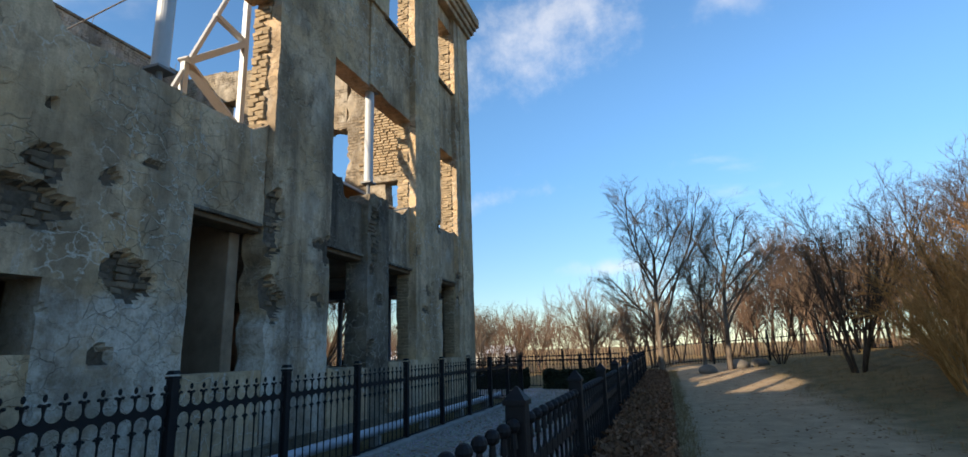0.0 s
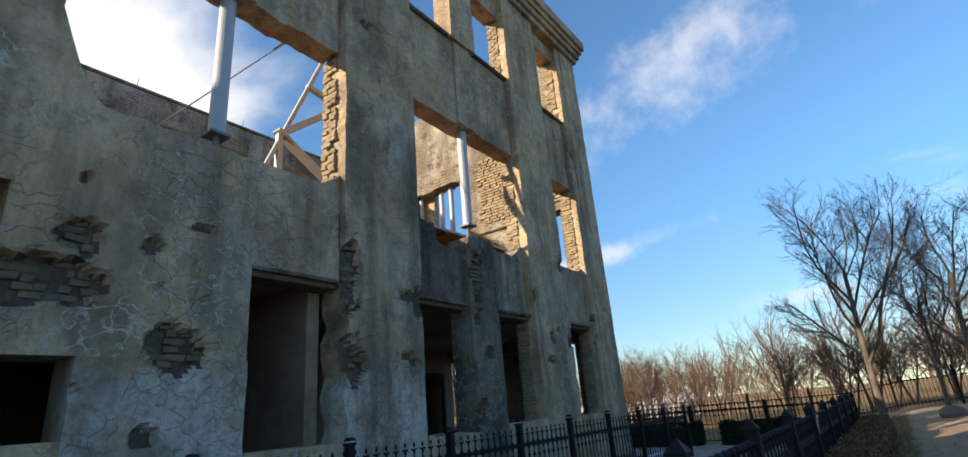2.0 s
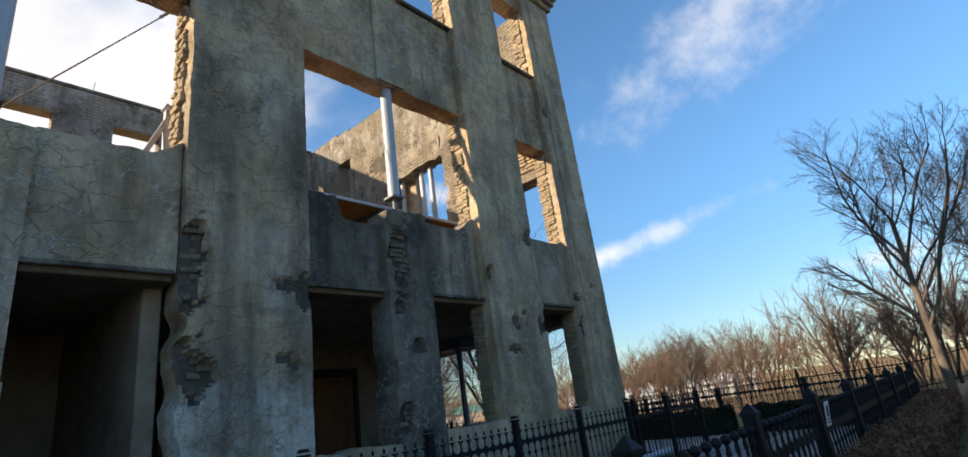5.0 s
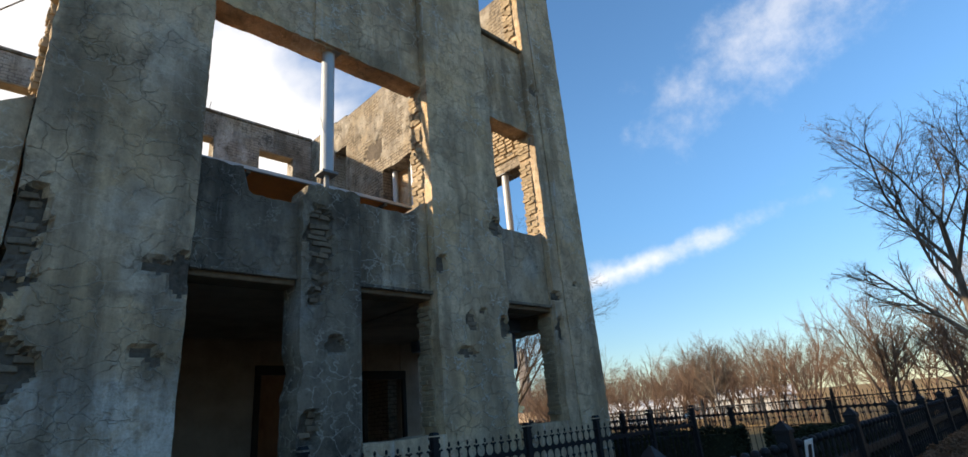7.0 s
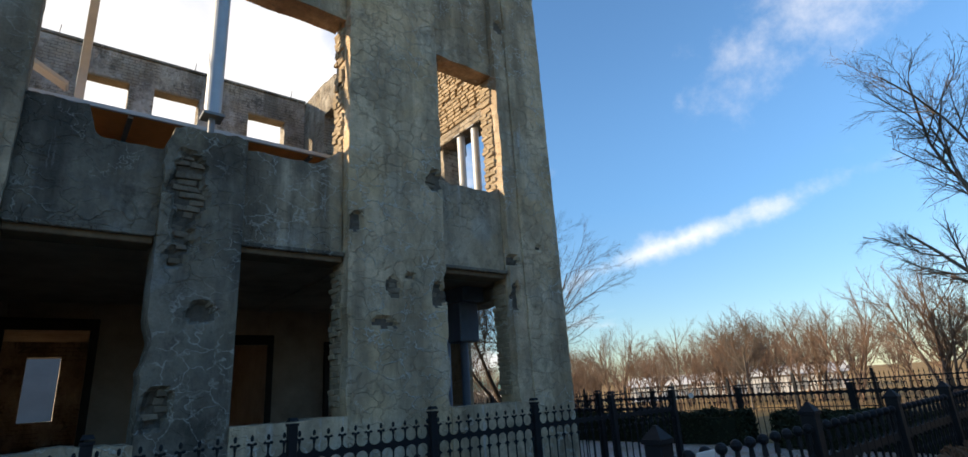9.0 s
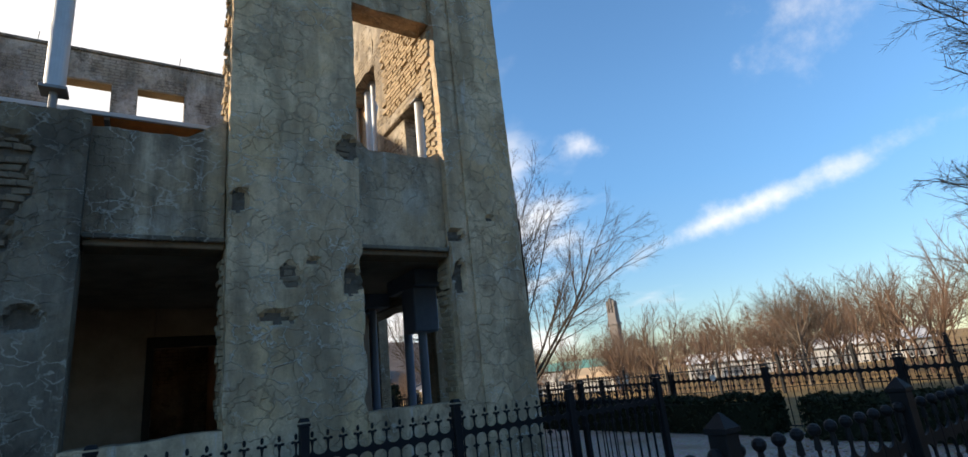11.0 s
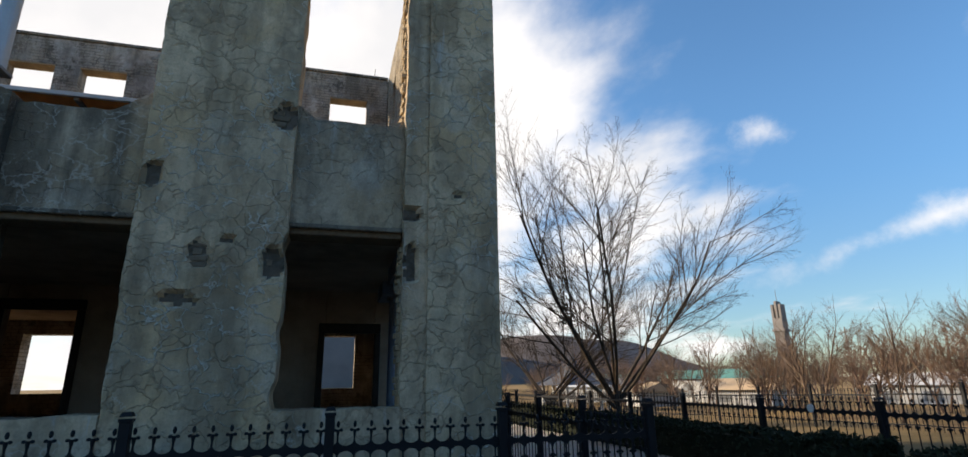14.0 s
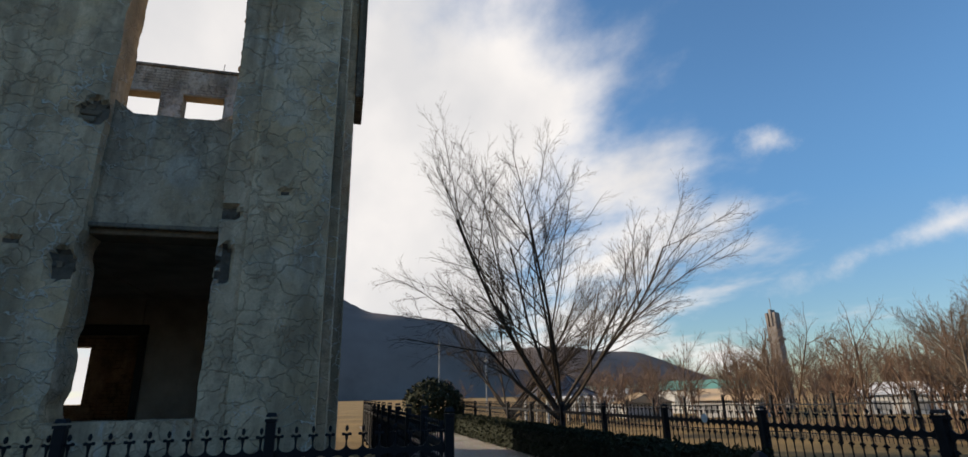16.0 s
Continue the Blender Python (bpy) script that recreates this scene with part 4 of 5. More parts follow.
def post_mesh(h, w, pyramid):
    bm = bmesh.new()
    add_box(bm, -w, w, -w, w, -0.05, h - 0.06)
    bmesh.ops.bevel(bm, geom=bm.edges, offset=0.006, segments=1, affect="EDGES")
    post = mesh_of("post", bm, IRON)
    bm = bmesh.new()
    add_box(bm, -w * 1.18, w * 1.18, -w * 1.18, w * 1.18, h - 0.06, h - 0.035)
    m = Matrix.Translation((0, 0, h)) @ Matrix.Rotation(radians(45), 4, "Z")
    bmesh.ops.create_cone(bm, cap_ends=True, segments=4, radius1=w * 1.6, radius2=w * (0.2 if pyramid else 1.1), depth=0.07 if pyramid else 0.035, matrix=m)
    return post, mesh_of("cap", bm, IRON)


PICKETS = {k: picket_mesh(k) for k in ("lily", "ball", "spear")}


def fence(label, kind, p, q, h, w, pyramid=False, span=1.62, loose=True, ground=None, skip_first=False, offset=0.0, rails=()):
    """An iron fence from p to q: posts every span metres, bars between them on two rails."""
    p, q = Vector((*p, 0)), Vector((*q, 0))
    d = q - p
    ang = math.degrees(math.atan2(d.y, d.x))
    t = thing("fence", label, "fence", pose(p.x, p.y, 0, 0, 0, ang), "iron fences")
    me, pitch = PICKETS[kind]
    pm = post_mesh(h, w, pyramid)
    L = d.length
    n = max(1, round((L - offset) / span))
    real = (L - offset) / n
    g = (lambda s: ground_height(*(p + d * (s / L)).xy)) if ground else (lambda s: 0.0)
    joined = []
    for i in range(n + 1):
        s = offset + real * i
        if not (skip_first and i == 0):
            put("cap", pm[1], put("post", pm[0], t, pose(s, 0, g(s))), Matrix())
        if i == n:
            break
        k = max(2, round((real - 2 * w) / pitch))
        st = real / k
        for j in range(k):
            u = s + st * (j + 0.5)
            m = pose(u, 0, g(u)) @ Matrix.Diagonal((st / pitch, 1, 1, 1))
            if loose:
                put("picket", me, t, m)
            else:
                joined.append(m)
        bm = bmesh.new()
        z0, z1 = g(s), g(s + real)
        for zr in rails:
            add_rod(bm, (s, 0, z0 + zr), (s + real, 0, z1 + zr), 0.014, seg=6)
        if rails:
            part("rail", bm, IRON, t)
        else:
            bm.free()
    if joined:
        src = [v.co.copy() for v in me.vertices]
        fs = [tuple(f.vertices) for f in me.polygons]
        V, F = [], []
        for m in joined:
            o = len(V)
            V += [m @ c for c in src]
            F += [tuple(a + o for a in f) for f in fs]
        j = bpy.data.meshes.new("pickets")
        j.from_pydata(V, [], F)
        j.materials.append(IRON)
        ob = tagged(new("picket_run", j), kind="stuff")
        ob.parent = t
    return t


LILY = "black-painted iron fence with lily-shaped finials and scalloped band"
fence(LILY, "lily", (-4.36, -4.05), (-4.36, 16.9), 1.40, 0.042, rails=(0.12,))
fence(LILY, "lily", (-4.36, 16.9), (-22.0, 16.9), 1.40, 0.042, loose=False, skip_first=True, rails=(0.12,))
fence("low black iron fence with ball finials and pyramid-capped posts", "ball", (-0.80, -3.2), (-0.80, 21.5), 1.27, 0.055, True, 2.14, rails=(0.12,))
fence(LILY, "lily", (-0.80, 21.5), (-27.0, 21.5), 1.28, 0.05, loose=False, span=2.4, skip_first=True, rails=(0.12,))
fence("tall black iron boundary fence with spear tips", "spear", (-45, 31.0), (26, 31.0), 1.50, 0.045, loose=False, span=2.6, ground=True)


# ---- hedges, leaves, trees ----
def leaf_box(name, label, mat, x0, x1, y0, y1, h, count, seed, size=0.035, ground=0.0):
    """A clipped hedge: thousands of small leaves and twig ends, thickest near the surface, with an uneven outline."""
    rng = random.Random(seed)
    V, F = [], []
    for _ in range(count):
        x, y = rng.uniform(x0, x1), rng.uniform(y0, y1)
        hh = h * (1 + 0.13 * noise.noise((x * 1.7, y * 1.7, seed)) + 0.08 * noise.noise((x * 6, y * 6, seed)))
        face = rng.random()
        z = hh * (1 - abs(rng.gauss(0, 0.10))) if face < 0.5 else rng.uniform(0.02, hh)
        if face >= 0.5:
            side = rng.choice(((x0, None), (x1, None), (None, y0), (None, y1)) if x1 - x0 > 1.5 * (y1 - y0) or rng.random() < 0.1 else ((x0, None), (x1, None)))
            bulge = 0.07 * noise.noise((y * 2.2, z * 3, seed))
            if side[0] is not None:
                x = side[0] + rng.gauss(0, 0.035) + bulge
            else:
                y = side[1] + rng.gauss(0, 0.035) + bulge
        c = Vector((x, y, z + ground))
        u = Vector((rng.gauss(0, 1), rng.gauss(0, 1), rng.gauss(0, 1))).normalized()
        v = u.cross(Vector((rng.gauss(0, 1), rng.gauss(0, 1), rng.gauss(0, 1)))).normalized()
        s = size * rng.uniform(0.6, 1.4)
        o = len(V)
        V += [c - u * s, c + v * s * 0.5, c + u * s, c - v * s * 0.5]
        F.append((o, o + 1, o + 2, o + 3))
    t = thing(name, label, "hedge")
    me = bpy.data.meshes.new("leaves")
    me.from_pydata(V, [], F)
    me.materials.append(mat)
    ob = tagged(new("leaves", me), kind="stuff")
    ob.parent = t
    # a solid dark box fills the hedge behind its leaves
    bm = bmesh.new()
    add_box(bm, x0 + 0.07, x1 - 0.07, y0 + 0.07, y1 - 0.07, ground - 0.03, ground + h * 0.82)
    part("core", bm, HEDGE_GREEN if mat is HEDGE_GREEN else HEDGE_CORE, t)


HEDGE_CORE = simple("dark_hedge_core", (0.045, 0.028, 0.018), 0.95, 0, 0.6, 30, 0.8, 0.1)
leaf_box("hedge", "clipped russet-brown winter hedge beside the path", HEDGE_BROWN, -0.66, -0.06, 1.5, 21.0, 0.62, 42000, 4, 0.03)
leaf_box("hedge", "dark clipped evergreen hedge inside the fence", HEDGE_GREEN, -26.5, -5.2, 20.6, 21.25, 0.75, 26000, 5, 0.045)
leaf_box("hedge", "dark clipped evergreen hedge inside the fence", HEDGE_GREEN, -4.4, -1.4, 20.4, 21.25, 0.70, 8000, 6, 0.04)


class Tubes:
    """Collects tapered tubes for one mesh."""

    def __init__(self):
        self.V, self.F = [], []

    def tube(self, pts, radii, sides):
        start = len(self.V)
        for i, (p, r) in enumerate(zip(pts, radii)):
            d = (pts[min(i + 1, len(pts) - 1)] - pts[max(i - 1, 0)]).normalized()
            a = d.cross(Vector((0.31, 0.17, 0.93)))
            a = a.normalized() if a.length > 1e-4 else Vector((1, 0, 0))
            b = d.cross(a)
            for k in range(sides):
                t = 2 * math.pi * k / sides
                self.V.append(p + (a * math.cos(t) + b * math.sin(t)) * r)
        for i in range(len(pts) - 1):
            for k in range(sides):
                o, k2 = start + i * sides, (k + 1) % sides
                self.F.append((o + k, o + k2, o + sides + k2, o + sides + k))

    def mesh(self, name, mat):
        me = bpy.data.meshes.new(name)
        me.from_pydata(self.V, [], self.F)
        me.materials.append(mat)
        me.shade_smooth()
        return me


def grow(tubes, rng, pos, way, length, r, level, levels, spec):
    """One bent, tapering branch and, from it, the next order of branches."""
    n = max(3, 6 - level)
    pts, p, d = [pos], pos.copy(), way.copy()
    for i in range(n):
        d = (d + Vector((rng.gauss(0, 1), rng.gauss(0, 1), rng.gauss(0, 1))) * spec["bend"] * (0.22 if level == 0 else 1) + Vector((0, 0, spec["lift"]))).normalized()
        p = p + d * (length / n)
        pts.append(p.copy())
    tip = r * (0.45 if level < levels else 0.25)
    radii = [r + (tip - r) * i / n for i in range(n + 1)]
    (tubes[0] if level == 0 else tubes[1]).tube(pts, radii, 8 if level == 0 else 5 if level == 1 else 3)
    if level >= levels:
        return
    for k in range(spec["kids"][level]):
        f = spec["start"][level] + (1 - spec["start"][level]) * ((k + rng.random()) / spec["kids"][level])
        i = min(n - 1, int(f * n))
        q = pts[i].lerp(pts[i + 1], f * n - i)
        main = (pts[i + 1] - pts[i]).normalized()
        side = main.cross(Vector((rng.gauss(0, 1), rng.gauss(0, 1), rng.gauss(0, 1)))).normalized()
        a = radians(rng.gauss(spec["angle"][level], 9))
        grow(tubes, rng, q, (main * math.cos(a) + side * math.sin(a)).normalized(), length * spec["ratio"][level] * rng.uniform(0.65, 1.15) * (1.15 - 0.45 * f),
             max(spec["fine"], (r + (tip - r) * f) * rng.uniform(0.45, 0.7)), level + 1, levels, spec)


VASE = dict(bend=0.075, lift=0.02, kids=(9, 8, 8, 7, 2), start=(0.62, 0.28, 0.2, 0.15, 0.1), angle=(45, 27, 31, 36, 40), ratio=(5.5, 0.60, 0.50, 0.48, 0.5), fine=0.0035)
SPREAD = dict(bend=0.13, lift=0.045, kids=(11, 9, 9, 8), start=(0.36, 0.25, 0.15, 0.1, 0.1), angle=(36, 38, 42, 44, 42), ratio=(0.84, 0.50, 0.50, 0.5, 0.5), fine=0.0028)
BUSHY = dict(bend=0.13, lift=0.03, kids=(6, 6, 6, 4), start=(0.2, 0.2, 0.15, 0.1), angle=(28, 32, 38, 40), ratio=(0.62, 0.55, 0.5, 0.5), fine=0.004)
FAR = dict(bend=0.10, lift=0.04, kids=(12, 7, 5, 2), start=(0.25, 0.2, 0.15, 0.1), angle=(36, 32, 34, 36), ratio=(0.62, 0.5, 0.5, 0.5), fine=0.007)


def make_tree(name, label, seed, spec, length, r, mat, stems=1, levels=3, lean=0.0, group="trees"):
    rng = random.Random(seed)
    tubes = (Tubes(), Tubes())
    for s in range(stems):
        a = 2 * math.pi * s / stems + rng.uniform(-0.4, 0.4)
        tilt = lean * rng.uniform(0.5, 1.2)
        way = Vector((math.cos(a) * math.sin(tilt), math.sin(a) * math.sin(tilt), math.cos(tilt)))
        grow(tubes, rng, Vector((math.cos(a) * 0.12 * (stems > 1), math.sin(a) * 0.12 * (stems > 1), -0.15)), way, length * rng.uniform(0.85, 1.1), r, 0, levels, spec)
    t = thing(name, label, "tree", group=group)
    for n, tb in (("trunk", tubes[0]), ("crown", tubes[1])):
        ob = new(n, tb.mesh(n, mat))
        ob.parent = t
    return t


def plant(t, x, y, turn, s=1.0, dz=0.0):
    t.matrix_basis = pose(x, y, ground_height(x, y) + dz, 0, 0, turn) @ Matrix.Diagonal((s, s, s, 1))
    return t


def again(t, x, y, turn, s=1.0, dz=0.0):
    c = copy_thing(t, pose(x, y, 0))
    return plant(c, x, y, turn, s, dz)


def build_trees():
    v = plant(make_tree("bare_tree", "bare vase-shaped tree with many upswept grey limbs", 11, VASE, 1.5, 0.20, BARK, levels=5), -15.4, 22.6, 20, 0.97)
    again(v, -22.2, 23.0, 140, 0.80)
    a = plant(make_tree("bare_tree", "bare spreading tree with fine grey twigs by the path", 21, SPREAD, 4.5, 0.105, BARK_PATH, levels=4), -0.2, 22.6, 240, 1.12)
    b = plant(make_tree("bare_tree", "bare slender tree with a forked trunk by the path", 22, SPREAD, 4.6, 0.10, BARK_PATH, levels=4), 2.35, 23.8, 10, 1.1)
    again(a, 1.55, 25.5, 200, 0.82)
    again(b, -11.4, 34.0, 90, 0.72, -0.2)
    s = plant(make_tree("bare_shrub_tree", "bare many-stemmed shrub tree on the mound", 31, BUSHY, 4.0, 0.048, BARK, 6, 4, 0.42), 5.3, 18.8, 0)
    for x, y, turn, k in ((4.3, 24.5, 80, 0.62), (8.8, 20.0, 160, 1.05), (10.6, 17.0, 220, 1.15), (7.6, 26.0, 300, 0.95), (12.5, 21.0, 100, 1.2)):
        again(s, x, y, turn, k)
    o = plant(make_tree("orange_shrub", "twiggy orange-brown shrub with sunlight put into its colour", 41, BUSHY, 1.9, 0.025, BARK_SUNLIT, 9, 3, 0.6), 5.9, 14.2, 0)
    for x, y, turn, k in ((6.7, 15.6, 90, 1.35), (5.6, 13.0, 200, 1.0), (7.3, 17.4, 40, 1.2), (7.6, 14.6, 300, 1.6)):
        again(o, x, y, turn, k)
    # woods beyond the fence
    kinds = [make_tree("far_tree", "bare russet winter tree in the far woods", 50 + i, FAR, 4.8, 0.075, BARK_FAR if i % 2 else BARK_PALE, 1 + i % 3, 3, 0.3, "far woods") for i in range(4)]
    rng = random.Random(77)
    spots = []
    for i in range(190):
        x = rng.uniform(-62, 34)
        y = rng.uniform(35, 72) + (8 if x < -20 else 0)
        k = rng.uniform(0.75, 1.1) * (1.35 if x > 6 else 0.85 if x < -8 else 1.0)
        spots.append((x, y, rng.uniform(0, 360), k))
    for i in range(46):
        spots.append((rng.uniform(-48, 4), rng.uniform(33.5, 42), rng.uniform(0, 360), rng.uniform(0.55, 0.85)))
    for i in range(16):
        spots.append((rng.uniform(13, 24), rng.uniform(12, 34), rng.uniform(0, 360), rng.uniform(1.0, 1.5)))
    for i in range(10):
        spots.append((rng.uniform(-70, -30), rng.uniform(28, 40), rng.uniform(0, 360), rng.uniform(0.6, 0.8)))
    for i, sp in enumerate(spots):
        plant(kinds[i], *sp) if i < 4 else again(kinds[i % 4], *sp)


build_trees()


BOULDER = simple("lichened_boulder", (0.15, 0.135, 0.115), 0.95, 0, 0.4, 9, 0.6)


def build_far():
    # hills
    # distance haze is part of this hill colour, not a volume
    hill_mat = simple("hazy_wooded_hill", (0.17, 0.145, 0.135), 1.0, 0, 0.35, 0.03, 0.0, 0.0)
    for name, cx, cy, R, H, seed in (("hill", -640, 10, 210, 118, 1), ("hill", -900, 330, 330, 75, 2)):
        n = 40
        V, F = [], []
        for j in range(n + 1):
            for i in range(n + 1):
                u, w = 2 * i / n - 1, 2 * j / n - 1
                f = max(0.0, 1 - math.hypot(u, w) ** 2)
                x, y = cx + u * R, cy + w * R
                V.append((x, y, -2 + H * f ** 0.8 * (1 + 0.35 * noise.noise((x * 0.008, y * 0.008, seed))) + 2.5 * f * noise.noise((x * 0.06, y * 0.06, seed))))
        for j in range(n):
            for i in range(n):
                k = j * (n + 1) + i
                F.append((k, k + 1, k + n + 2, k + n + 1))
        me = bpy.data.meshes.new(name)
        me.from_pydata(V, [], F)
        me.materials.append(hill_mat)
        me.shade_smooth()
        tagged(new(name, me), "distant wooded hill in winter haze", "hill", kind="structure")
    # pavilion with a tiled roof
    tile = simple("grey_roof_tiles", (0.10, 0.105, 0.12), 0.7, 0, 0.3, 6, 0.3)
    white = simple("white_wall_paint", (0.50, 0.50, 0.49), 0.8, 0, 0.2, 3, 0.0)
    pv = thing("pavilion", "small pavilion with a grey tiled hipped roof", "pavilion", pose(-40.0, 32.5, -0.7, 0, 0, 20))
    bm = bmesh.new()
    prof = ((3.3, 2.0), (2.4, 2.35), (1.4, 2.95), (0.5, 3.75), (0.12, 4.1))
    rings = [[bm.verts.new((r * math.cos(math.pi / 3 * k), r * math.sin(math.pi / 3 * k), z + 0.0)) for k in range(6)] for r, z in prof]
    for p, q in zip(rings, rings[1:]):
        for k in range(6):
            bm.faces.new((p[k], p[(k + 1) % 6], q[(k + 1) % 6], q[k]))
    bm.faces.new(rings[-1]); bm.faces.new(rings[0][::-1])
    part("roof", bm, tile, pv)
    for k in range(6):
        c, s = math.cos(math.pi / 3 * k), math.sin(math.pi / 3 * k)
        bm = bmesh.new()
        for (r0, z0), (r1, z1) in zip(prof, prof[1:]):
            add_rod(bm, (r0 * c, r0 * s, z0 + 0.04), (r1 * c, r1 * s, z1 + 0.04), 0.09, seg=6)
        part("roof_ridge", bm, tile, pv)
        bm = bmesh.new()
        add_rod(bm, (2.6 * c, 2.6 * s, 0), (2.6 * c, 2.6 * s, 2.1), 0.13, seg=8)
        part("pillar", bm, white, pv)
    bm = bmesh.new()
    add_rod(bm, (0, 0, 4.05), (0, 0, 4.75), 0.1, 0.03, 8)
    add_ball(bm, (0, 0, 4.4), 0.16)
    part("finial", bm, tile, pv)
    # monument tower
    stone = simple("tower_concrete", (0.24, 0.215, 0.20), 0.9, 0, 0.3, 1.2, 0.1)
    tw = thing("tower", "tall weathered concrete tower above the trees", "tower", pose(-52.0, 65.0, -0.8, 0, 0, 20) @ Matrix.Diagonal((0.6, 0.6, 1.0, 1)))
    part("shaft", bevelled_box(-1.0, 1.0, -1.0, 1.0, 0, 9.2, 0.08), stone, tw)
    for x in (-0.75, 0.0, 0.75):
        part("fin", bevelled_box(x - 0.25, x + 0.25, -0.9, 0.9, 9.2, 11.2 - abs(x) * 0.5, 0.05), stone, tw)
    part("gallery", bevelled_box(-1.25, 1.25, -1.25, 1.25, 7.6, 7.9, 0.03), stone, tw)
    bm = bmesh.new()
    add_rod(bm, (0, 0, 11.0), (0, 0, 12.6), 0.05, seg=6)
    part("mast", bm, STEEL_DARK, tw)
    # sheds and plastic greenhouses along the road
    roofs = [simple("green_sheet_roof", (0.10, 0.26, 0.22), 0.6, 0, 0.2, 2, 0), simple("white_film", (0.55, 0.55, 0.54), 0.5, 0, 0.1, 2, 0), simple("tan_tarpaulin", (0.52, 0.38, 0.24), 0.8, 0, 0.2, 2, 0)]
    rng = random.Random(5)
    for x, y, l, h, i in ((-48, 52, 12, 2.4, 0), (-30, 58, 9, 1.7, 1), (-38, 47, 5, 1.5, 2), (-58, 44, 9, 1.7, 1), (-22, 62, 10, 2.0, 1), (-66, 50, 8, 2.2, 0), (-44, 42, 4, 1.3, 2)):
        hgt = thing("shed", "low pale shed with a sheet roof beyond the fence", "shed", pose(x, y, -0.8, 0, 0, rng.uniform(-15, 40)), "far sheds")
        part("wall", bevelled_box(-l / 2, l / 2, -2, 2, 0, h, 0.03), white, hgt)
        bm = bmesh.new()
        vs = [bm.verts.new(p) for p in ((-l / 2 - 0.3, -2.3, h), (l / 2 + 0.3, -2.3, h), (l / 2 + 0.3, 2.3, h), (-l / 2 - 0.3, 2.3, h), (-l / 2 - 0.3, 0, h + 0.9), (l / 2 + 0.3, 0, h + 0.9))]
        for f in ((0, 1, 5, 4), (2, 3, 4, 5), (0, 4, 3), (1, 2, 5), (0, 3, 2, 1)):
            bm.faces.new([vs[k] for k in f])
        part("roof", bm, roofs[i], hgt)
        for k in range(int(l / 2.5)):
            part("window", bevelled_box(-l / 2 + 0.8 + k * 2.5, -l / 2 + 1.9 + k * 2.5, -2.03, -2.0, h * 0.35, h * 0.75, 0.005), STEEL_DARK, hgt)
    # poles by the road
    for x, y, h in ((-62, 27.0, 9.0), (-75, 36, 8.0), (-55, 78, 9)):
        pl = thing("utility_pole", "slim grey utility pole", "pole", pose(x, y, -1.2), "utility poles")
        bm = bmesh.new()
        add_rod(bm, (0, 0, 0), (0, 0, h), 0.13, 0.07, 8)
        part("mast", bm, KERB, pl)
        part("crossarm", bevelled_box(-0.9, 0.9, -0.05, 0.05, h - 0.7, h - 0.6, 0.01), KERB, pl)
    # round evergreen bush at the end of the walk
    ev = thing("evergreen_bush", "rounded dark evergreen bush at the end of the gravel walk", "bush", pose(-24.0, 20.0, 0))
    rng = random.Random(9)
    V, F = [], []
    for _ in range(5000):
        u = Vector((rng.gauss(0, 1), rng.gauss(0, 1), rng.gauss(0, 1))).normalized()
        r = 1.15 * (1 + 0.22 * noise.noise(u * 2.5)) * rng.uniform(0.75, 1.02)
        c = Vector((u.x * r * 1.15, u.y * r * 1.15, 1.1 + u.z * r))
        a = Vector((rng.gauss(0, 1), rng.gauss(0, 1), rng.gauss(0, 1))).normalized()
        b = a.cross(u).normalized()
        o = len(V)
        V += [c - a * 0.09, c + b * 0.05, c + a * 0.09, c - b * 0.05]
        F.append((o, o + 1, o + 2, o + 3))
    me = bpy.data.meshes.new("foliage")
    me.from_pydata(V, [], F)
    me.materials.append(HEDGE_GREEN)
    new("foliage", me).parent = ev
    bm = bmesh.new()
    add_rod(bm, (0, 0, 0), (0, 0, 1.2), 0.1, 0.05, 8)
    part("trunk", bm, BARK, ev)
    # fallen leaves on the path and gravel
    V, F = [], []
    for _ in range(5200):
        x, y = rng.uniform(-4.2, 6.0), rng.uniform(-1, 24)
        if -0.95 < x < -0.03:
            continue
        z = max(ground_height(x, y), 0.047 if x < -0.9 and y < 21 else -1) + 0.012
        a = rng.uniform(0, 6.3)
        s = rng.uniform(0.02, 0.05)
        u, w = Vector((math.cos(a), math.sin(a), rng.uniform(-0.3, 0.3))) * s, Vector((-math.sin(a), math.cos(a), rng.uniform(-0.3, 0.3))) * s * 0.6
        c = Vector((x, y, z))
        o = len(V)
        V += [c - u, c + w, c + u, c - w]
        F.append((o, o + 1, o + 2, o + 3))
    me = bpy.data.meshes.new("fallen_leaves")
    me.from_pydata(V, [], F)
    me.materials.append(LITTER)
    tagged(new("fallen_leaves", me), "scattered dry brown leaves", "leaves", kind="stuff")
    # boulders by the path
    for x, y, s in ((1.5, 23.2, 0.36), (2.7, 24.4, 0.4), (3.6, 25.0, 0.35), (8.2, 11.5, 0.4)):
        bm = bmesh.new()
        bmesh.ops.create_icosphere(bm, subdivisions=3, radius=s)
        for v in bm.verts:
            v.co *= 1 + 0.35 * noise.noise(v.co * 2.4 + Vector((x, y, 0)))
            v.co.z *= 0.6
        ob = part("boulder", bm, BOULDER, smooth=True)
        ob.matrix_basis = pose(x, y, ground_height(x, y) + s * 0.2)
        tagged(ob, "rounded grey boulder half sunk in the earth", "boulder", "boulders")


build_far()


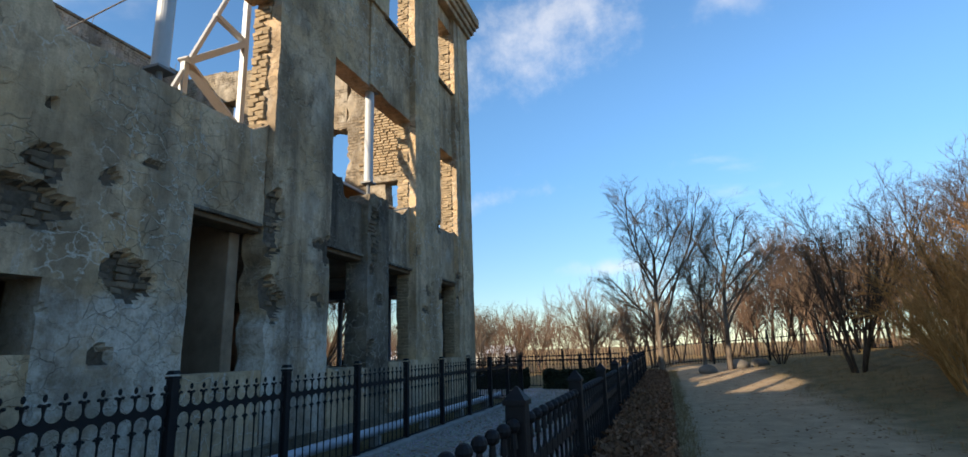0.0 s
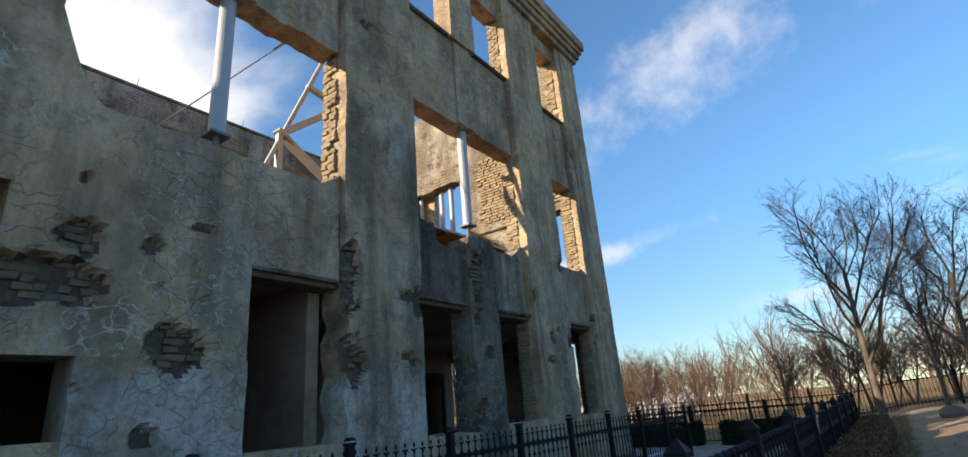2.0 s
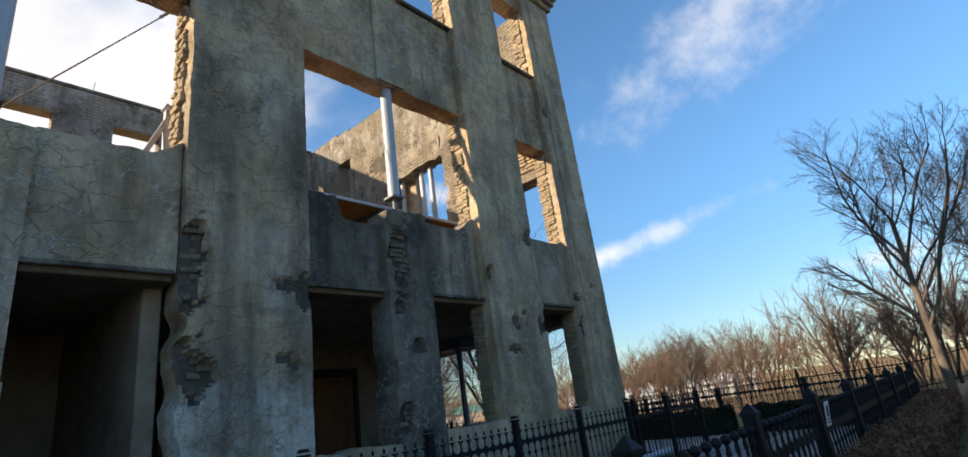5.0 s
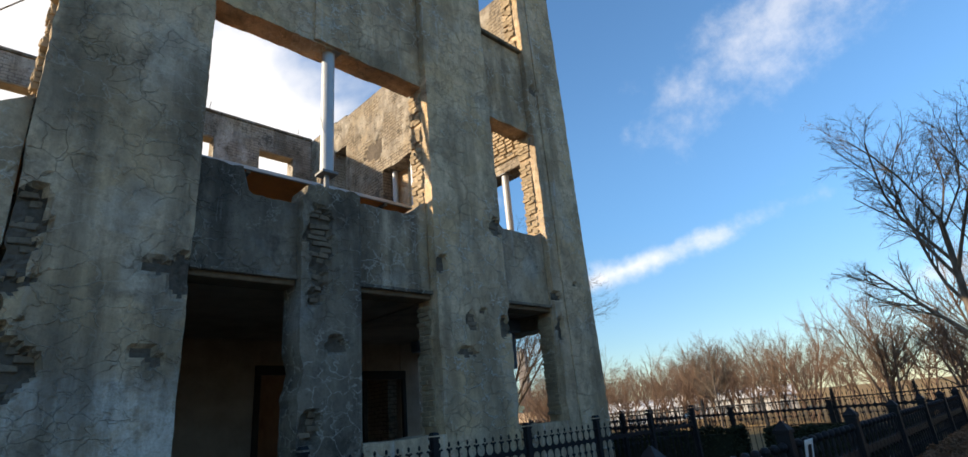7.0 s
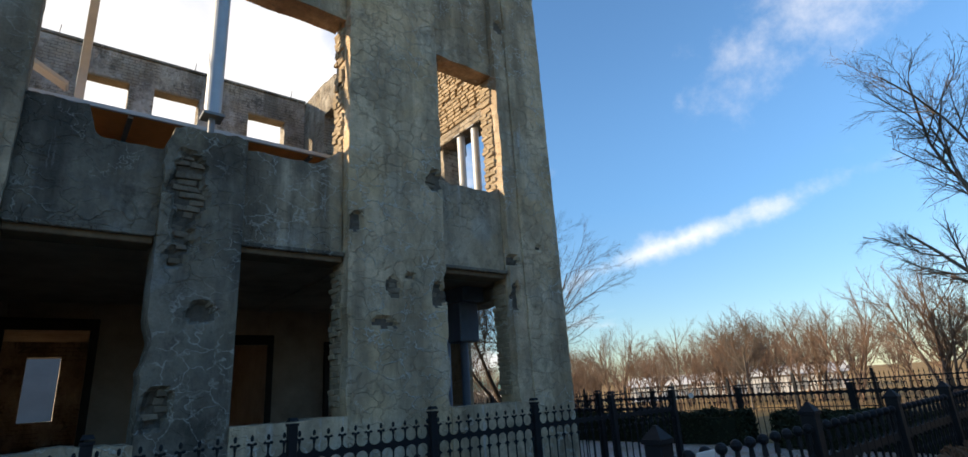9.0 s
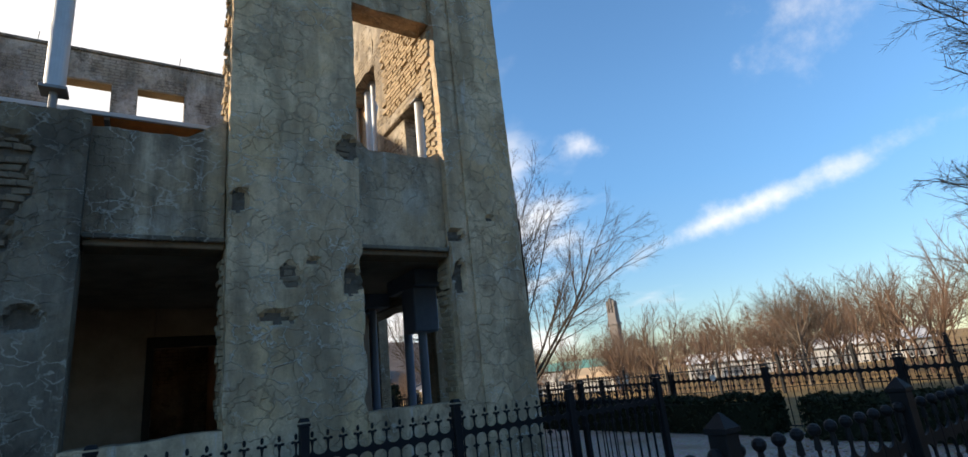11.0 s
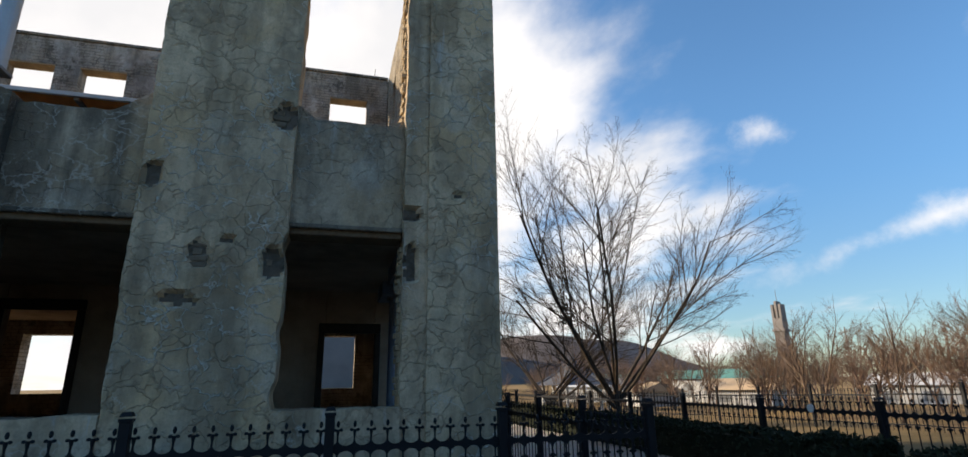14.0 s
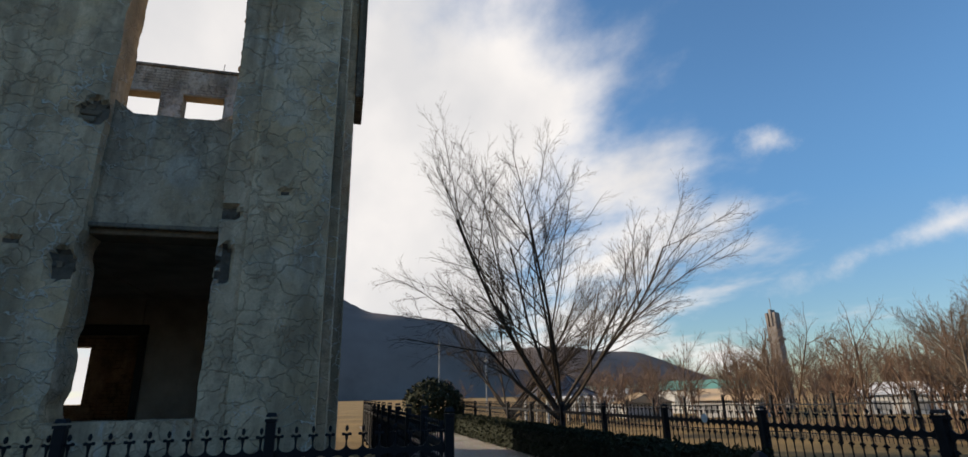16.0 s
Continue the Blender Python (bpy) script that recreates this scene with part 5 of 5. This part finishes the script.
# ---- small things ----
def build_small():
    white = simple("white_sign_plate", (0.7, 0.7, 0.68), 0.5, 0, 0.1, 8, 0)
    s = thing("notice_sign", "small white notice plate wired to the low fence", "sign", pose(-0.775, 11.6, 1.0, 0, 8, 0))
    part("plate", bevelled_box(0.0, 0.008, -0.10, 0.10, -0.13, 0.13, 0.002), white, s)
    part("mark", bevelled_box(0.0085, 0.011, -0.045, 0.045, -0.03, 0.09, 0.001), IRON, s, "dark printed mark")
    for z in (-0.06, -0.09):
        part("text_bar", bevelled_box(0.0085, 0.011, -0.07, 0.07, z - 0.008, z + 0.008, 0.001), IRON, s)
    d = thing("notice_disc", "small round white plate on the iron fence", "sign", pose(-6.78, 21.46, 1.1, 90, 0, 0))
    bm = bmesh.new()
    add_rod(bm, (0, 0, -0.005), (0, 0, 0.005), 0.07, seg=20)
    part("plate", bm, white, d)
    # pebbles on the gravel walk
    rng = random.Random(12)
    V, F = [], []
    for _ in range(9000):
        x, y = rng.uniform(-4.2, -1.0), rng.uniform(2, 20)
        r = rng.uniform(0.010, 0.028)
        c = Vector((x, y, 0.045 + r * 0.2))
        o = len(V)
        for a in ((1, 0, 0), (-1, 0, 0), (0, 1, 0), (0, -1, 0), (0, 0, 0.6), (0, 0, -0.6)):
            V.append(c + Vector(a) * r * rng.uniform(0.7, 1.3))
        F += [(o + i, o + j, o + k) for i, j, k in ((0, 2, 4), (2, 1, 4), (1, 3, 4), (3, 0, 4), (2, 0, 5), (1, 2, 5), (3, 1, 5), (0, 3, 5))]
    me = bpy.data.meshes.new("pebbles")
    me.from_pydata(V, [], F)
    n = leaf_material("pebble_stone", (0.40, 0.38, 0.35), (0.16, 0.15, 0.14))
    me.materials.append(n)
    tagged(new("pebbles", me), "loose pale pebbles on the gravel walk", "gravel", kind="stuff")
    # dry grass tufts beside the path
    V, F = [], []
    for _ in range(2600):
        x, y = rng.uniform(3.2, 12.0), rng.uniform(4, 27)
        if rng.random() < 0.35:
            x = rng.uniform(-0.05, 0.35)
        z = ground_height(x, y)
        for _ in range(6):
            a = rng.uniform(0, 6.3)
            h = rng.uniform(0.05, 0.2)
            b = Vector((x + rng.gauss(0, 0.05), y + rng.gauss(0, 0.05), z - 0.01))
            u = Vector((math.cos(a), math.sin(a), 0))
            o = len(V)
            V += [b - u * 0.004, b + u * 0.004, b + Vector((rng.gauss(0, 0.06), rng.gauss(0, 0.06), h))]
            F.append((o, o + 1, o + 2))
    me = bpy.data.meshes.new("dry_grass")
    me.from_pydata(V, [], F)
    me.materials.append(leaf_material("straw_grass", (0.33, 0.23, 0.11), (0.16, 0.12, 0.06)))
    tagged(new("dry_grass", me), "tufts of dry straw-coloured grass", "grass", kind="stuff")


build_small()
